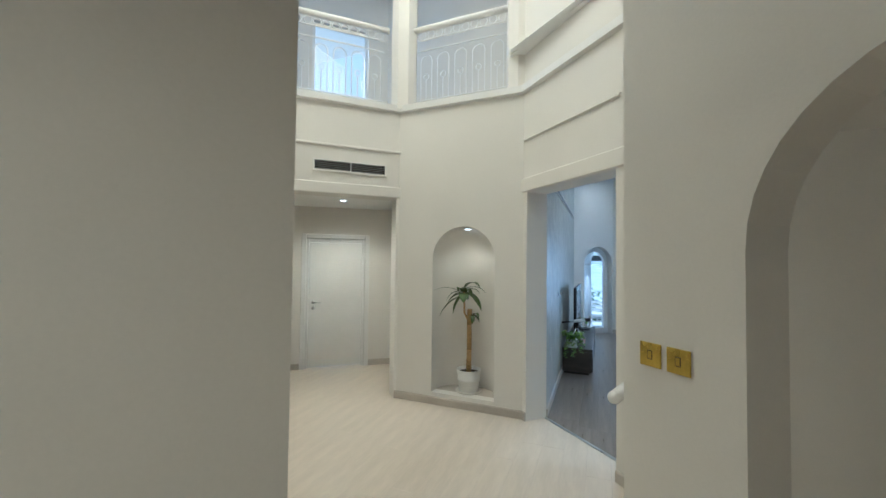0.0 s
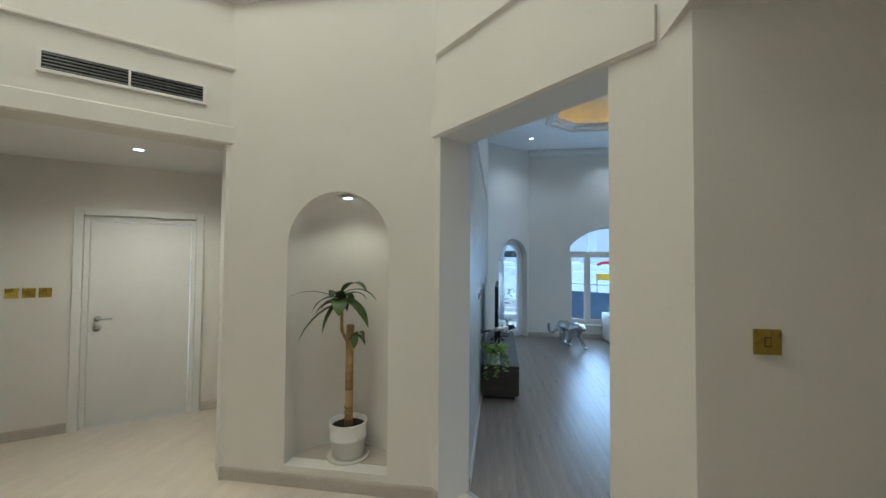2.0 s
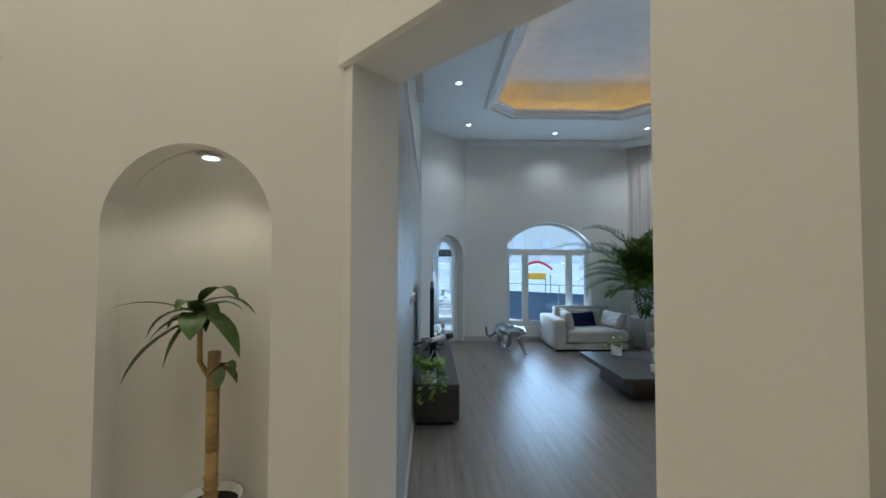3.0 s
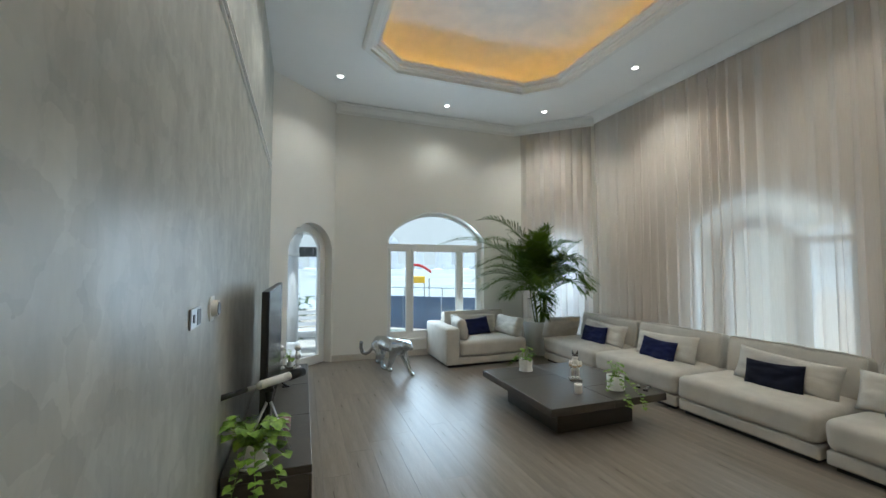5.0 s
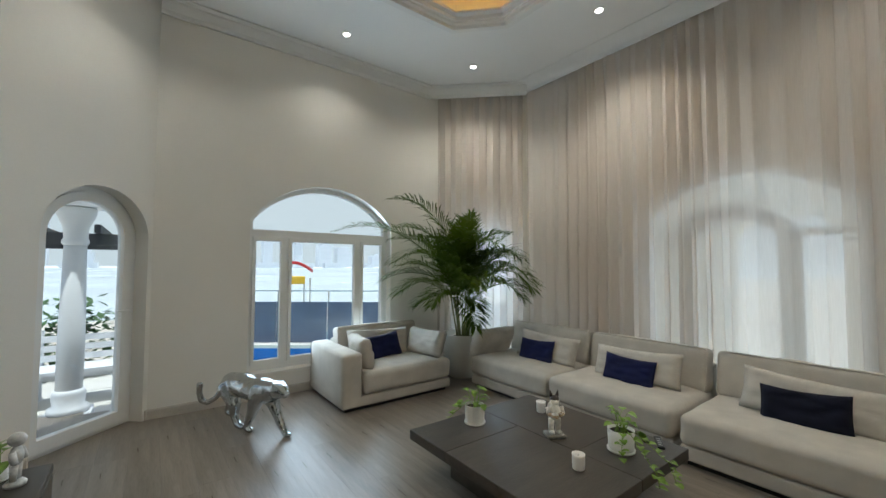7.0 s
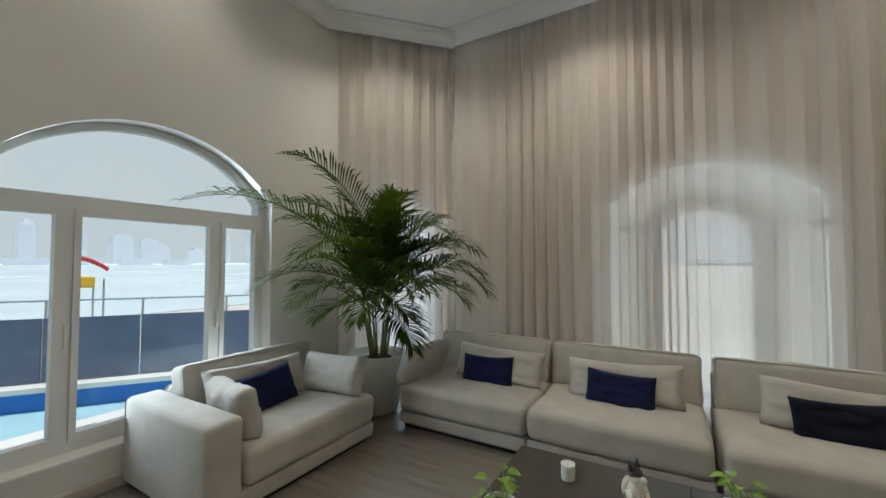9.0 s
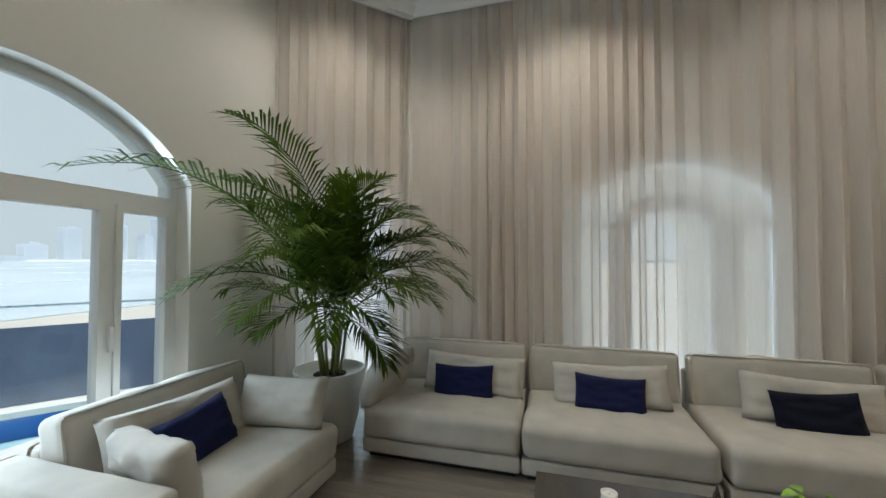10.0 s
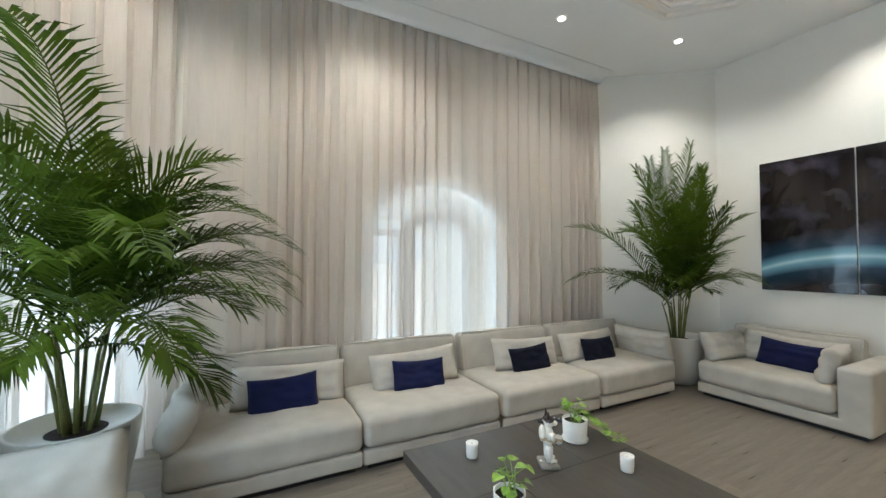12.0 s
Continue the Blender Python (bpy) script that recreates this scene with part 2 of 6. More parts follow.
def box(bm, x0, y0, z0, x1, y1, z1, bevel=0.0, seg=2):
    r = bmesh.ops.create_cube(bm, size=1.0, matrix=Matrix.Translation(((x0 + x1) / 2, (y0 + y1) / 2, (z0 + z1) / 2)) @ Matrix.Diagonal((abs(x1 - x0), abs(y1 - y0), abs(z1 - z0), 1)))
    if bevel:
        vs = set(r["verts"])
        es = [e for e in bm.edges if e.verts[0] in vs and e.verts[1] in vs]
        bmesh.ops.bevel(bm, geom=es, offset=bevel, segments=seg, affect='EDGES', profile=0.5)
    return bm


def boxm(x0, y0, z0, x1, y1, z1, bevel=0.0, seg=2):
    return box(bmesh.new(), x0, y0, z0, x1, y1, z1, bevel, seg)


def tube(bm, a, b, r0, r1=None, seg=12, caps=True):
    a, b = Vector(a), Vector(b)
    r1 = r0 if r1 is None else r1
    q = (b - a).to_track_quat('Z', 'Y').to_matrix().to_4x4()
    bmesh.ops.create_cone(bm, cap_ends=caps, segments=seg, radius1=r0, radius2=max(r1, 1e-4), depth=(b - a).length, matrix=Matrix.Translation((a + b) / 2) @ q)
    return bm


def blob(bm, c, r, seg=14, rot=None):
    m = Matrix.Translation(c) @ (rot or Matrix()) @ Matrix.Diagonal((r[0], r[1], r[2], 1))
    bmesh.ops.create_uvsphere(bm, u_segments=seg, v_segments=max(6, seg * 2 // 3), radius=1.0, matrix=m)
    return bm


def lathe(bm, prof, seg=32, centre=(0, 0)):
    """A turned body from (radius, height) pairs."""
    rings = []
    for r, z in prof:
        rings.append([bm.verts.new((centre[0] + r * math.cos(2 * math.pi * i / seg), centre[1] + r * math.sin(2 * math.pi * i / seg), z)) for i in range(seg)])
    for a, b in zip(rings, rings[1:]):
        for i in range(seg):
            bm.faces.new((a[i], a[(i + 1) % seg], b[(i + 1) % seg], b[i]))
    bm.faces.new(rings[0][::-1])
    bm.faces.new(rings[-1])
    return bm


def prism(bm, pts, place, depth_vec, outer_shift=None):
    """Pushes a flat outline of (s, z) pairs through a depth. place(s, z) gives the near point."""
    dv = Vector(depth_vec)
    near = [bm.verts.new(place(s, z)) for s, z in pts]
    far = []
    for s, z in pts:
        k = outer_shift(s) if outer_shift else 0.0
        far.append(bm.verts.new(Vector(place(s + k, z)) + dv))
    n = len(pts)
    bm.faces.new(near)
    bm.faces.new(far[::-1])
    for i in range(n):
        bm.faces.new((near[i], far[i], far[(i + 1) % n], near[(i + 1) % n]))
    return bm


def arch(s0, s1, zs, zt, n=20):
    """Points of an arch from s1 to s0, springing at zs, apex zt."""
    c, h = (s0 + s1) / 2, (s1 - s0) / 2
    if zt - zs < 1e-4:
        return [(s1, zs), (s0, zs)]
    return [(c + h * math.cos(math.pi * i / n), zs + (zt - zs) * math.sin(math.pi * i / n)) for i in range(n + 1)]


def seg_arch(s0, s1, zs, zt, n=20):
    """The same for a shallow circular arc."""
    c, h, f = (s0 + s1) / 2, (s1 - s0) / 2, zt - zs
    r = (h * h + f * f) / (2 * f)
    a = math.asin(h / r)
    return [(c + r * math.sin(a - 2 * a * i / n), zt - r + r * math.cos(a - 2 * a * i / n)) for i in range(n + 1)]


def frame_of(p0, p1):
    p0, p1 = Vector((*p0, 0)), Vector((*p1, 0))
    u = (p1 - p0).normalized()
    nrm = Vector((-u.y, u.x, 0))
    return p0, u, nrm, (p1 - p0).length


def wall(name, p0, p1, th, z1, material, openings=(), z0=0.0, m0=0.0, m1=0.0, label=""):
    """A wall from p0 to p1 with its thickness to the left of that way; m0, m1: mitres. openings: (s0, s1, sill, spring, apex, shallow)."""
    o, u, nrm, L = frame_of(p0, p1)
    bm = bmesh.new()
    place = lambda s, z: o + u * s + Vector((0, 0, z))
    shift = lambda s: (-m0 * th if s < 1e-5 else (m1 * th if s > L - 1e-5 else 0.0))
    at = 0.0
    for s0, s1, sill, zs, zt, shallow in sorted(openings):
        if s0 > at + 1e-4:
            prism(bm, [(at, z0), (s0, z0), (s0, z1), (at, z1)], place, nrm * th, shift)
        top = (seg_arch if shallow else arch)(s0, s1, zs, zt)
        prism(bm, [*top, (s0, z1), (s1, z1)], place, nrm * th, shift)
        if sill > z0 + 1e-4:
            prism(bm, [(s0, z0), (s1, z0), (s1, sill), (s0, sill)], place, nrm * th, shift)
        at = s1
    if at < L - 1e-4:
        prism(bm, [(at, z0), (L, z0), (L, z1), (at, z1)], place, nrm * th, shift)
    return structure(name, bm, material, label)


def strip(name, p0, p1, prof, material, s0=0.0, s1=None, kind_label=""):
    """A moulding: (out, z) outline swept along a wall's inner face; out points into the room."""
    o, u, nrm, L = frame_of(p0, p1)
    s1 = L if s1 is None else s1
    bm = bmesh.new()
    a = [bm.verts.new(o + u * s0 - nrm * q + Vector((0, 0, z))) for q, z in prof]
    b = [bm.verts.new(o + u * s1 - nrm * q + Vector((0, 0, z))) for q, z in prof]
    n = len(prof)
    bm.faces.new(a)
    bm.faces.new(b[::-1])
    for i in range(n):
        bm.faces.new((a[i], b[i], b[(i + 1) % n], a[(i + 1) % n]))
    return structure(name, bm, material, kind_label)


def ring_sweep(bm, loop, prof):
    """A moulding round a closed clockwise outline; prof: (inward, z)."""
    n = len(loop)
    P = [Vector(p) for p in loop]
    cols = []
    for i in range(n):
        d0, d1 = (P[i] - P[i - 1]).normalized(), (P[(i + 1) % n] - P[i]).normalized()
        n0, n1 = Vector((d0.y, -d0.x)), Vector((d1.y, -d1.x))
        k = (n0 + n1) / (1 + n0.dot(n1))
        cols.append([bm.verts.new((P[i].x + k.x * q, P[i].y + k.y * q, z)) for q, z in prof])
    m = len(prof)
    for i in range(n):
        a, b = cols[i], cols[(i + 1) % n]
        for j in range(m):
            bm.faces.new((a[j], b[j], b[(j + 1) % m], a[(j + 1) % m]))
    return bm


# ---- living room shell ----
ZC = 4.0
LA, LB, LC, LD, LE, LF, LG = (-0.6, 9.40), (0.25, 10.21), (3.68, 10.21), (4.56, 9.36), (4.56, 4.62), (3.58, 3.30), (0.53, 3.30)
T45 = 0.414
wall("wall_west", (-0.57, 4.41), LA, 0.20, 4.6, PLASTER, m1=T45, label="grey polished plaster wall behind the television")
DOORL = (0.28, 1.13)
wall("wall_northwest", LA, LB, 0.22, 4.6, WHITE, [(0.28, 1.13, 0.0, 1.66, 2.08, False)], m0=T45, m1=T45)
wall("wall_north", LB, LC, 0.30, 4.6, WHITE, [(0.83, 2.55, 0.27, 1.93, 2.37, True)], m0=T45, m1=T45)
wall("wall_northeast", LC, LD, 0.25, 4.6, WHITE, [(0.20, 1.05, 0.0, 1.70, 2.10, False)], m0=T45, m1=T45)
wall("wall_east", LD, LE, 0.30, 4.6, WHITE, [(1.64, 3.30, 0.0, 1.93, 2.33, True)], m0=T45, m1=T45)
wall("wall_southeast", LE, LF, 0.25, 4.6, WHITE, m0=T45, m1=T45)
wall("wall_south", LF, LG, 0.045, 4.6, WHITE, m0=T45)

# ceiling with the stepped tray
TRAY = [(0.40, 8.45), (0.86, 8.90), (2.78, 8.90), (3.22, 8.45), (3.24, 4.98), (2.76, 4.53), (0.88, 4.53), (0.40, 4.98)]


def inset(loop, q):
    n, P, out = len(loop), [Vector(p) for p in loop], []
    for i in range(n):
        d0, d1 = (P[i] - P[i - 1]).normalized(), (P[(i + 1) % n] - P[i]).normalized()
        n0, n1 = Vector((d0.y, -d0.x)), Vector((d1.y, -d1.x))
        k = (n0 + n1) / (1 + n0.dot(n1))
        out.append((P[i].x + k.x * q, P[i].y + k.y * q))
    return out


bm = bmesh.new()
lip = inset(TRAY, 0.16)
OUT = [(-0.95, 9.55), (0.10, 10.60), (3.85, 10.60), (5.0, 9.45), (5.0, 4.55), (3.6, 3.05), (0.2, 3.25), (-0.95, 4.2)]
for z in (ZC, ZC + 0.06):
    a = [bm.verts.new((x, y, z)) for x, y in OUT]
    b = [bm.verts.new((x, y, z)) for x, y in lip]
    for i in range(8):
        bm.faces.new((a[i], a[(i + 1) % 8], b[(i + 1) % 8], b[i]))
    if z == ZC:
        inner0 = b
for i in range(8):
    bm.faces.new((inner0[i], inner0[(i + 1) % 8], b[(i + 1) % 8], b[i]))
structure("ceiling", bm, CEILW, "white ceiling with a stepped, cove-lit octagonal tray")
bm = bmesh.new()
rows = []
for q, dz in ((0.155, 0.06), (-0.10, 0.06), (-0.10, 0.13), (-0.06, 0.24), (0.03, 0.32), (0.16, 0.38), (0.34, 0.42), (0.60, 0.45)):
    rows.append([bm.verts.new((x, y, ZC + dz)) for x, y in inset(TRAY, q)])
for p, q in zip(rows, rows[1:]):
    for i in range(8):
        bm.faces.new((p[i], p[(i + 1) % 8], q[(i + 1) % 8], q[i]))
bm.faces.new(rows[-1])
structure("ceiling_tray_top", bm, SKYP, "pale sky-blue painted, softly domed tray top", True)
bm = bmesh.new()
ring_sweep(bm, TRAY, [(0.0, 3.998), (0.0, 3.975), (0.03, 3.945), (0.09, 3.945), (0.10, 3.975), (0.13, 3.985), (0.15, 4.03), (0.20, 4.05), (0.20, 4.075), (0.14, 4.075), (0.14, 3.998)])
structure("trim_tray", bm, TRIMW, "stepped white plaster moulding round the tray")
bm = bmesh.new()
ring_sweep(bm, inset(TRAY, 0.05), [(0.0, 4.075), (0.0, 4.095), (0.02, 4.095), (0.02, 4.075)])
tagged(link_mesh("led_strip", bm, COVE), "amber LED strip hidden in the ceiling cove", "light strip")
CORN = [(-0.57, 3.35), (-0.6, 9.40), (0.25, 10.21), (3.42, 10.21), (4.43, 9.26), (4.43, 4.47)]
PROF = [(0.0, 3.996), (0.0, 3.86), (0.025, 3.86), (0.035, 3.90), (0.09, 3.955), (0.10, 3.975), (0.15, 3.98), (0.15, 3.996)]


def run_moulding(name, pts, prof, material, label):
    """A moulding along an open clockwise run of wall corners, mitred."""
    P = [Vector(p) for p in pts]
    bm, cols = bmesh.new(), []
    for i in range(len(P)):
        d0 = (P[i] - P[i - 1]).normalized() if i else (P[1] - P[0]).normalized()
        d1 = (P[i + 1] - P[i]).normalized() if i + 1 < len(P) else d0
        n0, n1 = Vector((d0.y, -d0.x)), Vector((d1.y, -d1.x))
        k = (n0 + n1) / (1 + n0.dot(n1))
        cols.append([bm.verts.new((P[i].x + k.x * q, P[i].y + k.y * q, z)) for q, z in prof])
    m = len(prof)
    for a, b in zip(cols, cols[1:]):
        for j in range(m):
            bm.faces.new((a[j], b[j], b[(j + 1) % m], a[(j + 1) % m]))
    bm.faces.new(cols[0])
    bm.faces.new(cols[-1][::-1])
    return structure(name, bm, material, label)


run_moulding("trim_cornice", CORN[2:5], PROF, TRIMW, "stepped white plaster cornice")
COVEP = [(-0.02, 3.996), (-0.02, 3.90), (0.0, 3.895)] + [(0.20 - 0.20 * math.cos(math.pi / 2 * i / 8), 3.895 + 0.095 * math.sin(math.pi / 2 * i / 8)) for i in range(1, 9)] + [(0.20, 3.996)]
run_moulding("trim_curtain_cove", CORN[4:6], COVEP, CEILW, "smooth white cove over the curtain")

# ---- hall shell ----
P1, P2, P3, P8 = (-0.80, 4.25), (-2.37, 4.27), (-3.42, 3.24), (0.33, 3.13)
ZT = 6.6
wall("wall_hall_north", P2, P1, 0.12, 3.6, WHITE, [(0.48, 1.25, 0.14, 1.72, 2.11, False)], m0=T45, m1=T45)
wall("wall_hall_northeast", P1, P8, 0.27, ZT, WHITE, [(0.06, 1.27, 0.0, 2.46, 2.46, False)], m1=0.2, label="white wall with the wide opening to the living room")
wall("wall_hall_northwest", P3, P2, 0.22, 3.6, WHITE, [(0.205, 1.44, 0.0, 2.48, 2.48, False)], m0=T45, m1=T45)
wall("wall_hall_west", (-3.42, 0.6), P3, 0.12, ZT, WHITE, [(1.63, 2.45, 0.16, 1.80, 2.19, False)], m1=T45)
wall("wall_hall_south", (-1.0, 0.55), (-3.42, 0.6), 0.2, ZT, WHITE)
wall("wall_under_stair", (0.33, 3.13), (2.6, 3.13), 0.12, ZT, WHITE)
wall("wall_foyer_left", (-0.60, 0.63), (-2.9, -1.67), -0.23, ZT, WHITE)
wall("wall_foyer_right", (1.9, -0.10), (0.08, 1.72), -0.22, ZT, WHITE, [(1.16, 2.13, 0.0, 1.75, 2.27, False)])
wall("wall_foyer_back", (-2.9, -1.67), (-2.0, -2.9), -0.2, ZT, WHITE)
wall("wall_foyer_south", (-2.0, -2.9), (2.6, -2.9), -0.2, ZT, WHITE)
wall("wall_foyer_east", (2.6, -2.9), (2.6, 3.12), -0.2, ZT, WHITE)

# ---- hall: passage, gallery, mouldings ----
wall("wall_passage_end", (-5.30, 3.90), (-2.60, 6.14), 0.15, 3.5, WHITE, [(1.345, 2.245, 0.0, 2.03, 2.03, False)], label="white wall at the end of the passage")
wall("wall_passage_right", (-2.60, 6.14), (-2.22, 4.52), 0.12, 3.5, WHITE)
wall("wall_passage_left", (-3.66, 3.10), (-5.30, 3.90), 0.12, 3.5, WHITE)
bm = bmesh.new()
for z in (2.53, 2.63):
    bm.faces.new([bm.verts.new((x, y, z)) for x, y in ((-3.55, 3.38), (-5.4, 3.7), (-2.5, 6.6), (-2.45, 4.46))])
structure("ceiling_passage", bm, CEILW)
def niche_shell(name, centre, right, back, half, depth, z0, zs, zt):
    """A half-round niche with a domed head. right and back: unit ways along and into the wall."""
    bm = bmesh.new()
    n, rows = 24, []
    heights = [(z0, 1.0), (zs, 1.0)] + [(zs + (zt - zs) * math.sin(math.pi / 2 * k / 12), math.cos(math.pi / 2 * k / 12)) for k in range(1, 13)]
    c, r, d = Vector(centre), Vector(right), Vector(back)
    for z, f in heights:
        f = max(f, 0.004)
        rows.append([bm.verts.new(c - r * half * f * math.cos(math.pi * i / n) + d * depth * f * math.sin(math.pi * i / n) + Vector((0, 0, z))) for i in range(n + 1)])
    for p, q in zip(rows, rows[1:]):
        for i in range(n):
            bm.faces.new((p[i], p[i + 1], q[i + 1], q[i]))
    ob = structure(name, bm, WHITE, "rounded niche with a domed head", True)
    return ob


niche_shell("wall_niche_north", (-1.505, 4.388, 0), (1, 0, 0), (0, 1, 0), 0.386, 0.30, 0.135, 1.72, 2.11)
structure("wall_niche_floor", boxm(-1.90, 4.387, 0.0, -1.11, 4.72, 0.137), BASEB)
structure("wall_niche_backing", boxm(-2.1, 4.73, 0.0, -0.85, 4.80, 3.0), WHITE)
niche_shell("wall_niche_west", (-3.541, 2.64, 0), (0, 1, 0), (-1, 0, 0), 0.416, 0.26, 0.155, 1.80, 2.19)
structure("wall_niche_west_floor", boxm(-3.825, 2.20, 0.0, -3.5405, 3.07, 0.157), BASEB)

# gallery above: piers, slab edge and back walls
def ledge(name, p0, p1, s0, s1, q, z0, z1, material=TRIMW):
    return strip(name, p0, p1, [(0.001, z0), (q, z0 + 0.012), (q, z1 - 0.012), (0.001, z1)], material, s0, s1)


N0, N1 = frame_of(P2, P1), frame_of(P3, P2)
for nm, a, b, L in (("hall_north", P2, P1, N0[3]), ("hall_northwest", P3, P2, N1[3]), ("hall_northeast", P1, P8, 1.58), ("hall_west", (-3.42, 0.6), P3, 2.64)):
    ledge("trim_gallery_" + nm, a, b, 0.0, L, 0.045, 3.56, 3.66)
ledge("trim_lintel_northeast", P1, P8, -0.05, 1.47, 0.022, 2.46, 2.62, WHITE)
ledge("trim_panel_northeast", P1, P8, 0.02, 1.32, 0.022, 3.02, 3.06, WHITE)
ledge("trim_lintel_northwest", P3, P2, 0.02, 1.60, 0.022, 2.48, 2.62, WHITE)
ledge("trim_panel_northwest", P3, P2, 0.12, 1.52, 0.022, 3.04, 3.08, WHITE)
for nm, x, y in (("pier_a", -2.37, 4.27), ("pier_b", -0.86, 4.28), ("pier_c", -3.42, 3.24)):
    bm = bmesh.new()
    tube(bm, (x, y + 0.10, 3.6), (x, y + 0.10, ZT), 0.17, 0.17, 8)
    structure("wall_gallery_" + nm, bm, WHITE)
structure("floor_gallery", boxm(-6.2, 4.45, 3.45, -0.5, 7.0, 3.6), PALE)
wall("wall_gallery_north", (-3.6, 6.0), (-0.3, 6.0), 0.2, ZT, WHITE, z0=3.6)
wall("wall_gallery_east", (-0.45, 6.0), (-0.45, 4.4), 0.2, ZT, WHITE, z0=3.6)
wall("wall_gallery_northwest", (-5.9, 3.7), (-3.6, 6.0), 0.2, ZT, WHITE, [(1.95, 2.90, 3.62, 5.75, 5.75, False)], z0=3.6)
wall("wall_gallery_west", (-3.9, 3.0), (-5.9, 3.7), 0.2, ZT, WHITE, z0=3.6)
o, u, nrm, L = frame_of((-5.9, 3.7), (-3.6, 6.0))
gw = empty("window_gallery", Matrix(), "gallery window with a thin white frame and blue sky behind", "window", kind="structure")
bm = bmesh.new()
for s0, s1, z0, z1 in ((1.95, 2.0, 3.62, 5.75), (2.85, 2.90, 3.62, 5.75), (2.0, 2.85, 5.70, 5.75), (2.0, 2.85, 3.62, 3.67)):
    prism(bm, [(s0, z0), (s1, z0), (s1, z1), (s0, z1)], lambda s, z: o + u * s + nrm * 0.06 + Vector((0, 0, z)), nrm * 0.06)
part("window_frame", bm, PVC, gw)
bm = bmesh.new()
prism(bm, [(2.0, 3.67), (2.85, 3.67), (2.85, 5.70), (2.0, 5.70)], lambda s, z: o + u * s + nrm * 0.085 + Vector((0, 0, z)), nrm * 0.008)
part("pane", bm, GLASS, gw).visible_shadow = False


def balustrade(p0, p1, s0, s1, z0):
    """White wrought panel: rails, ring frieze and scrolled uprights."""
    o, u, nrm, L = frame_of(p0, p1)
    o = o + nrm * 0.09
    at = lambda s, z: o + u * s + Vector((0, 0, z0 + z))
    th = empty("balustrade", Matrix(), "white wrought balustrade with rings under a thick rail", "balustrade", "gallery balustrades")
    bm = bmesh.new()
    tube(bm, at(s0 - 0.06, 0.98), at(s1 + 0.06, 0.98), 0.038, seg=14)
    part("handrail", bm, TRIMW, th, smooth=True)
    for z, nm in ((0.06, "bottom_rail"), (0.70, "middle_rail"), (0.84, "top_rail")):
        bm = bmesh.new()
        tube(bm, at(s0, z), at(s1, z), 0.011, seg=6)
        part(nm, bm, TRIMW, th)
    n = max(6, int((s1 - s0) / 0.105))
    for i in range(n):
        s = s0 + (i + 0.5) * (s1 - s0) / n
        bm = bmesh.new()
        k = 16
        pts = [at(s + 0.045 * math.cos(2 * math.pi * j / k), 0.895 + 0.045 * math.sin(2 * math.pi * j / k)) for j in range(k + 1)]
        for a, b in zip(pts, pts[1:]):
            tube(bm, a, b, 0.008, seg=5, caps=False)
        part("ring", bm, TRIMW, th)
    m = max(4, int((s1 - s0) / 0.20))
    for i in range(m):
        s = s0 + (i + 0.5) * (s1 - s0) / m
        w = 0.075
        bm = bmesh.new()
        path = [at(s - w, 0.06), at(s - w, 0.56)] + [at(s - w * math.cos(math.pi * j / 8), 0.56 + w * math.sin(math.pi * j / 8)) for j in range(1, 8)] + [at(s + w, 0.56), at(s + w, 0.06)]
        for a, b in zip(path, path[1:]):
            tube(bm, a, b, 0.007, seg=5, caps=False)
        part("arched_bar", bm, TRIMW, th)
        bm = bmesh.new()
        pts = [at(s + 0.035 * math.cos(2 * math.pi * j / 14), 0.36 + 0.035 * math.sin(2 * math.pi * j / 14)) for j in range(15)]
        for a, b in zip(pts, pts[1:]):
            tube(bm, a, b, 0.007, seg=5, caps=False)
        tube(bm, at(s, 0.06), at(s, 0.325), 0.007, seg=5)
        part("ring_bar", bm, TRIMW, th)
    return th


balustrade(P2, P1, 0.20, N0[3] - 0.22, 3.66)
balustrade(P3, P2, 0.18, N1[3] - 0.20, 3.66)
bm = bmesh.new()
for x0, y0, x1, y1 in ((-7, -3.2, -2.9, 7.6), (-0.2, -3.2, 3.0, 7.6), (-2.9, -3.2, -0.2, 0.95), (-2.9, 3.65, -0.2, 7.6)):
    box(bm, x0, y0, ZT, x1, y1, ZT + 0.12)
# Unseen cap, added to keep the sun out of the recess.
box(bm, -3.2, 0.6, ZT + 0.12, 0.1, 4.0, ZT + 0.2)
structure("ceiling_hall", bm, CEILW, "unseen high white hall ceiling with an added, capped recess for the fill lamp")
structure("ceiling_foyer", boxm(-3.2, -3.1, 2.95, 2.8, 0.0, 3.05), CEILW)

# stair flight seen from below, with its rail end
bm = bmesh.new()
prism(bm, [(0.0, 2.47), (0.0, 2.75), (2.2, 4.3), (2.2, 4.02)], lambda s, z: Vector((0.25 + s * 0.5, 3.205 - s * 0.80, z)), (1.3, 0.0, 0))
structure("stair_soffit", bm, WHITE, "white underside of the rising stair flight")
st = empty("stair_rail", Matrix(), "white rounded stair handrail fixed to the wall", "handrail")
bm = bmesh.new()
pts = [Vector((0.05, 1.93, 1.10)), Vector((0.10, 1.98, 1.13)), Vector((0.24, 1.96, 1.19)), Vector((0.42, 1.78, 1.30))]
for a, b in zip(pts, pts[1:]):
    tube(bm, a, b, 0.029, seg=14)
for p in pts:
    blob(bm, p, (0.0295, 0.0295, 0.0295), 12)
part("handrail", bm, TRIMW, st, smooth=True)
for x, y, z in ((0.34, 1.86, 1.25),):
    bm = bmesh.new()
    tube(bm, (x, y, z), (x - 0.06, y - 0.06, z - 0.05), 0.010, seg=8)
    part("bracket", bm, STEEL, st, smooth=True)

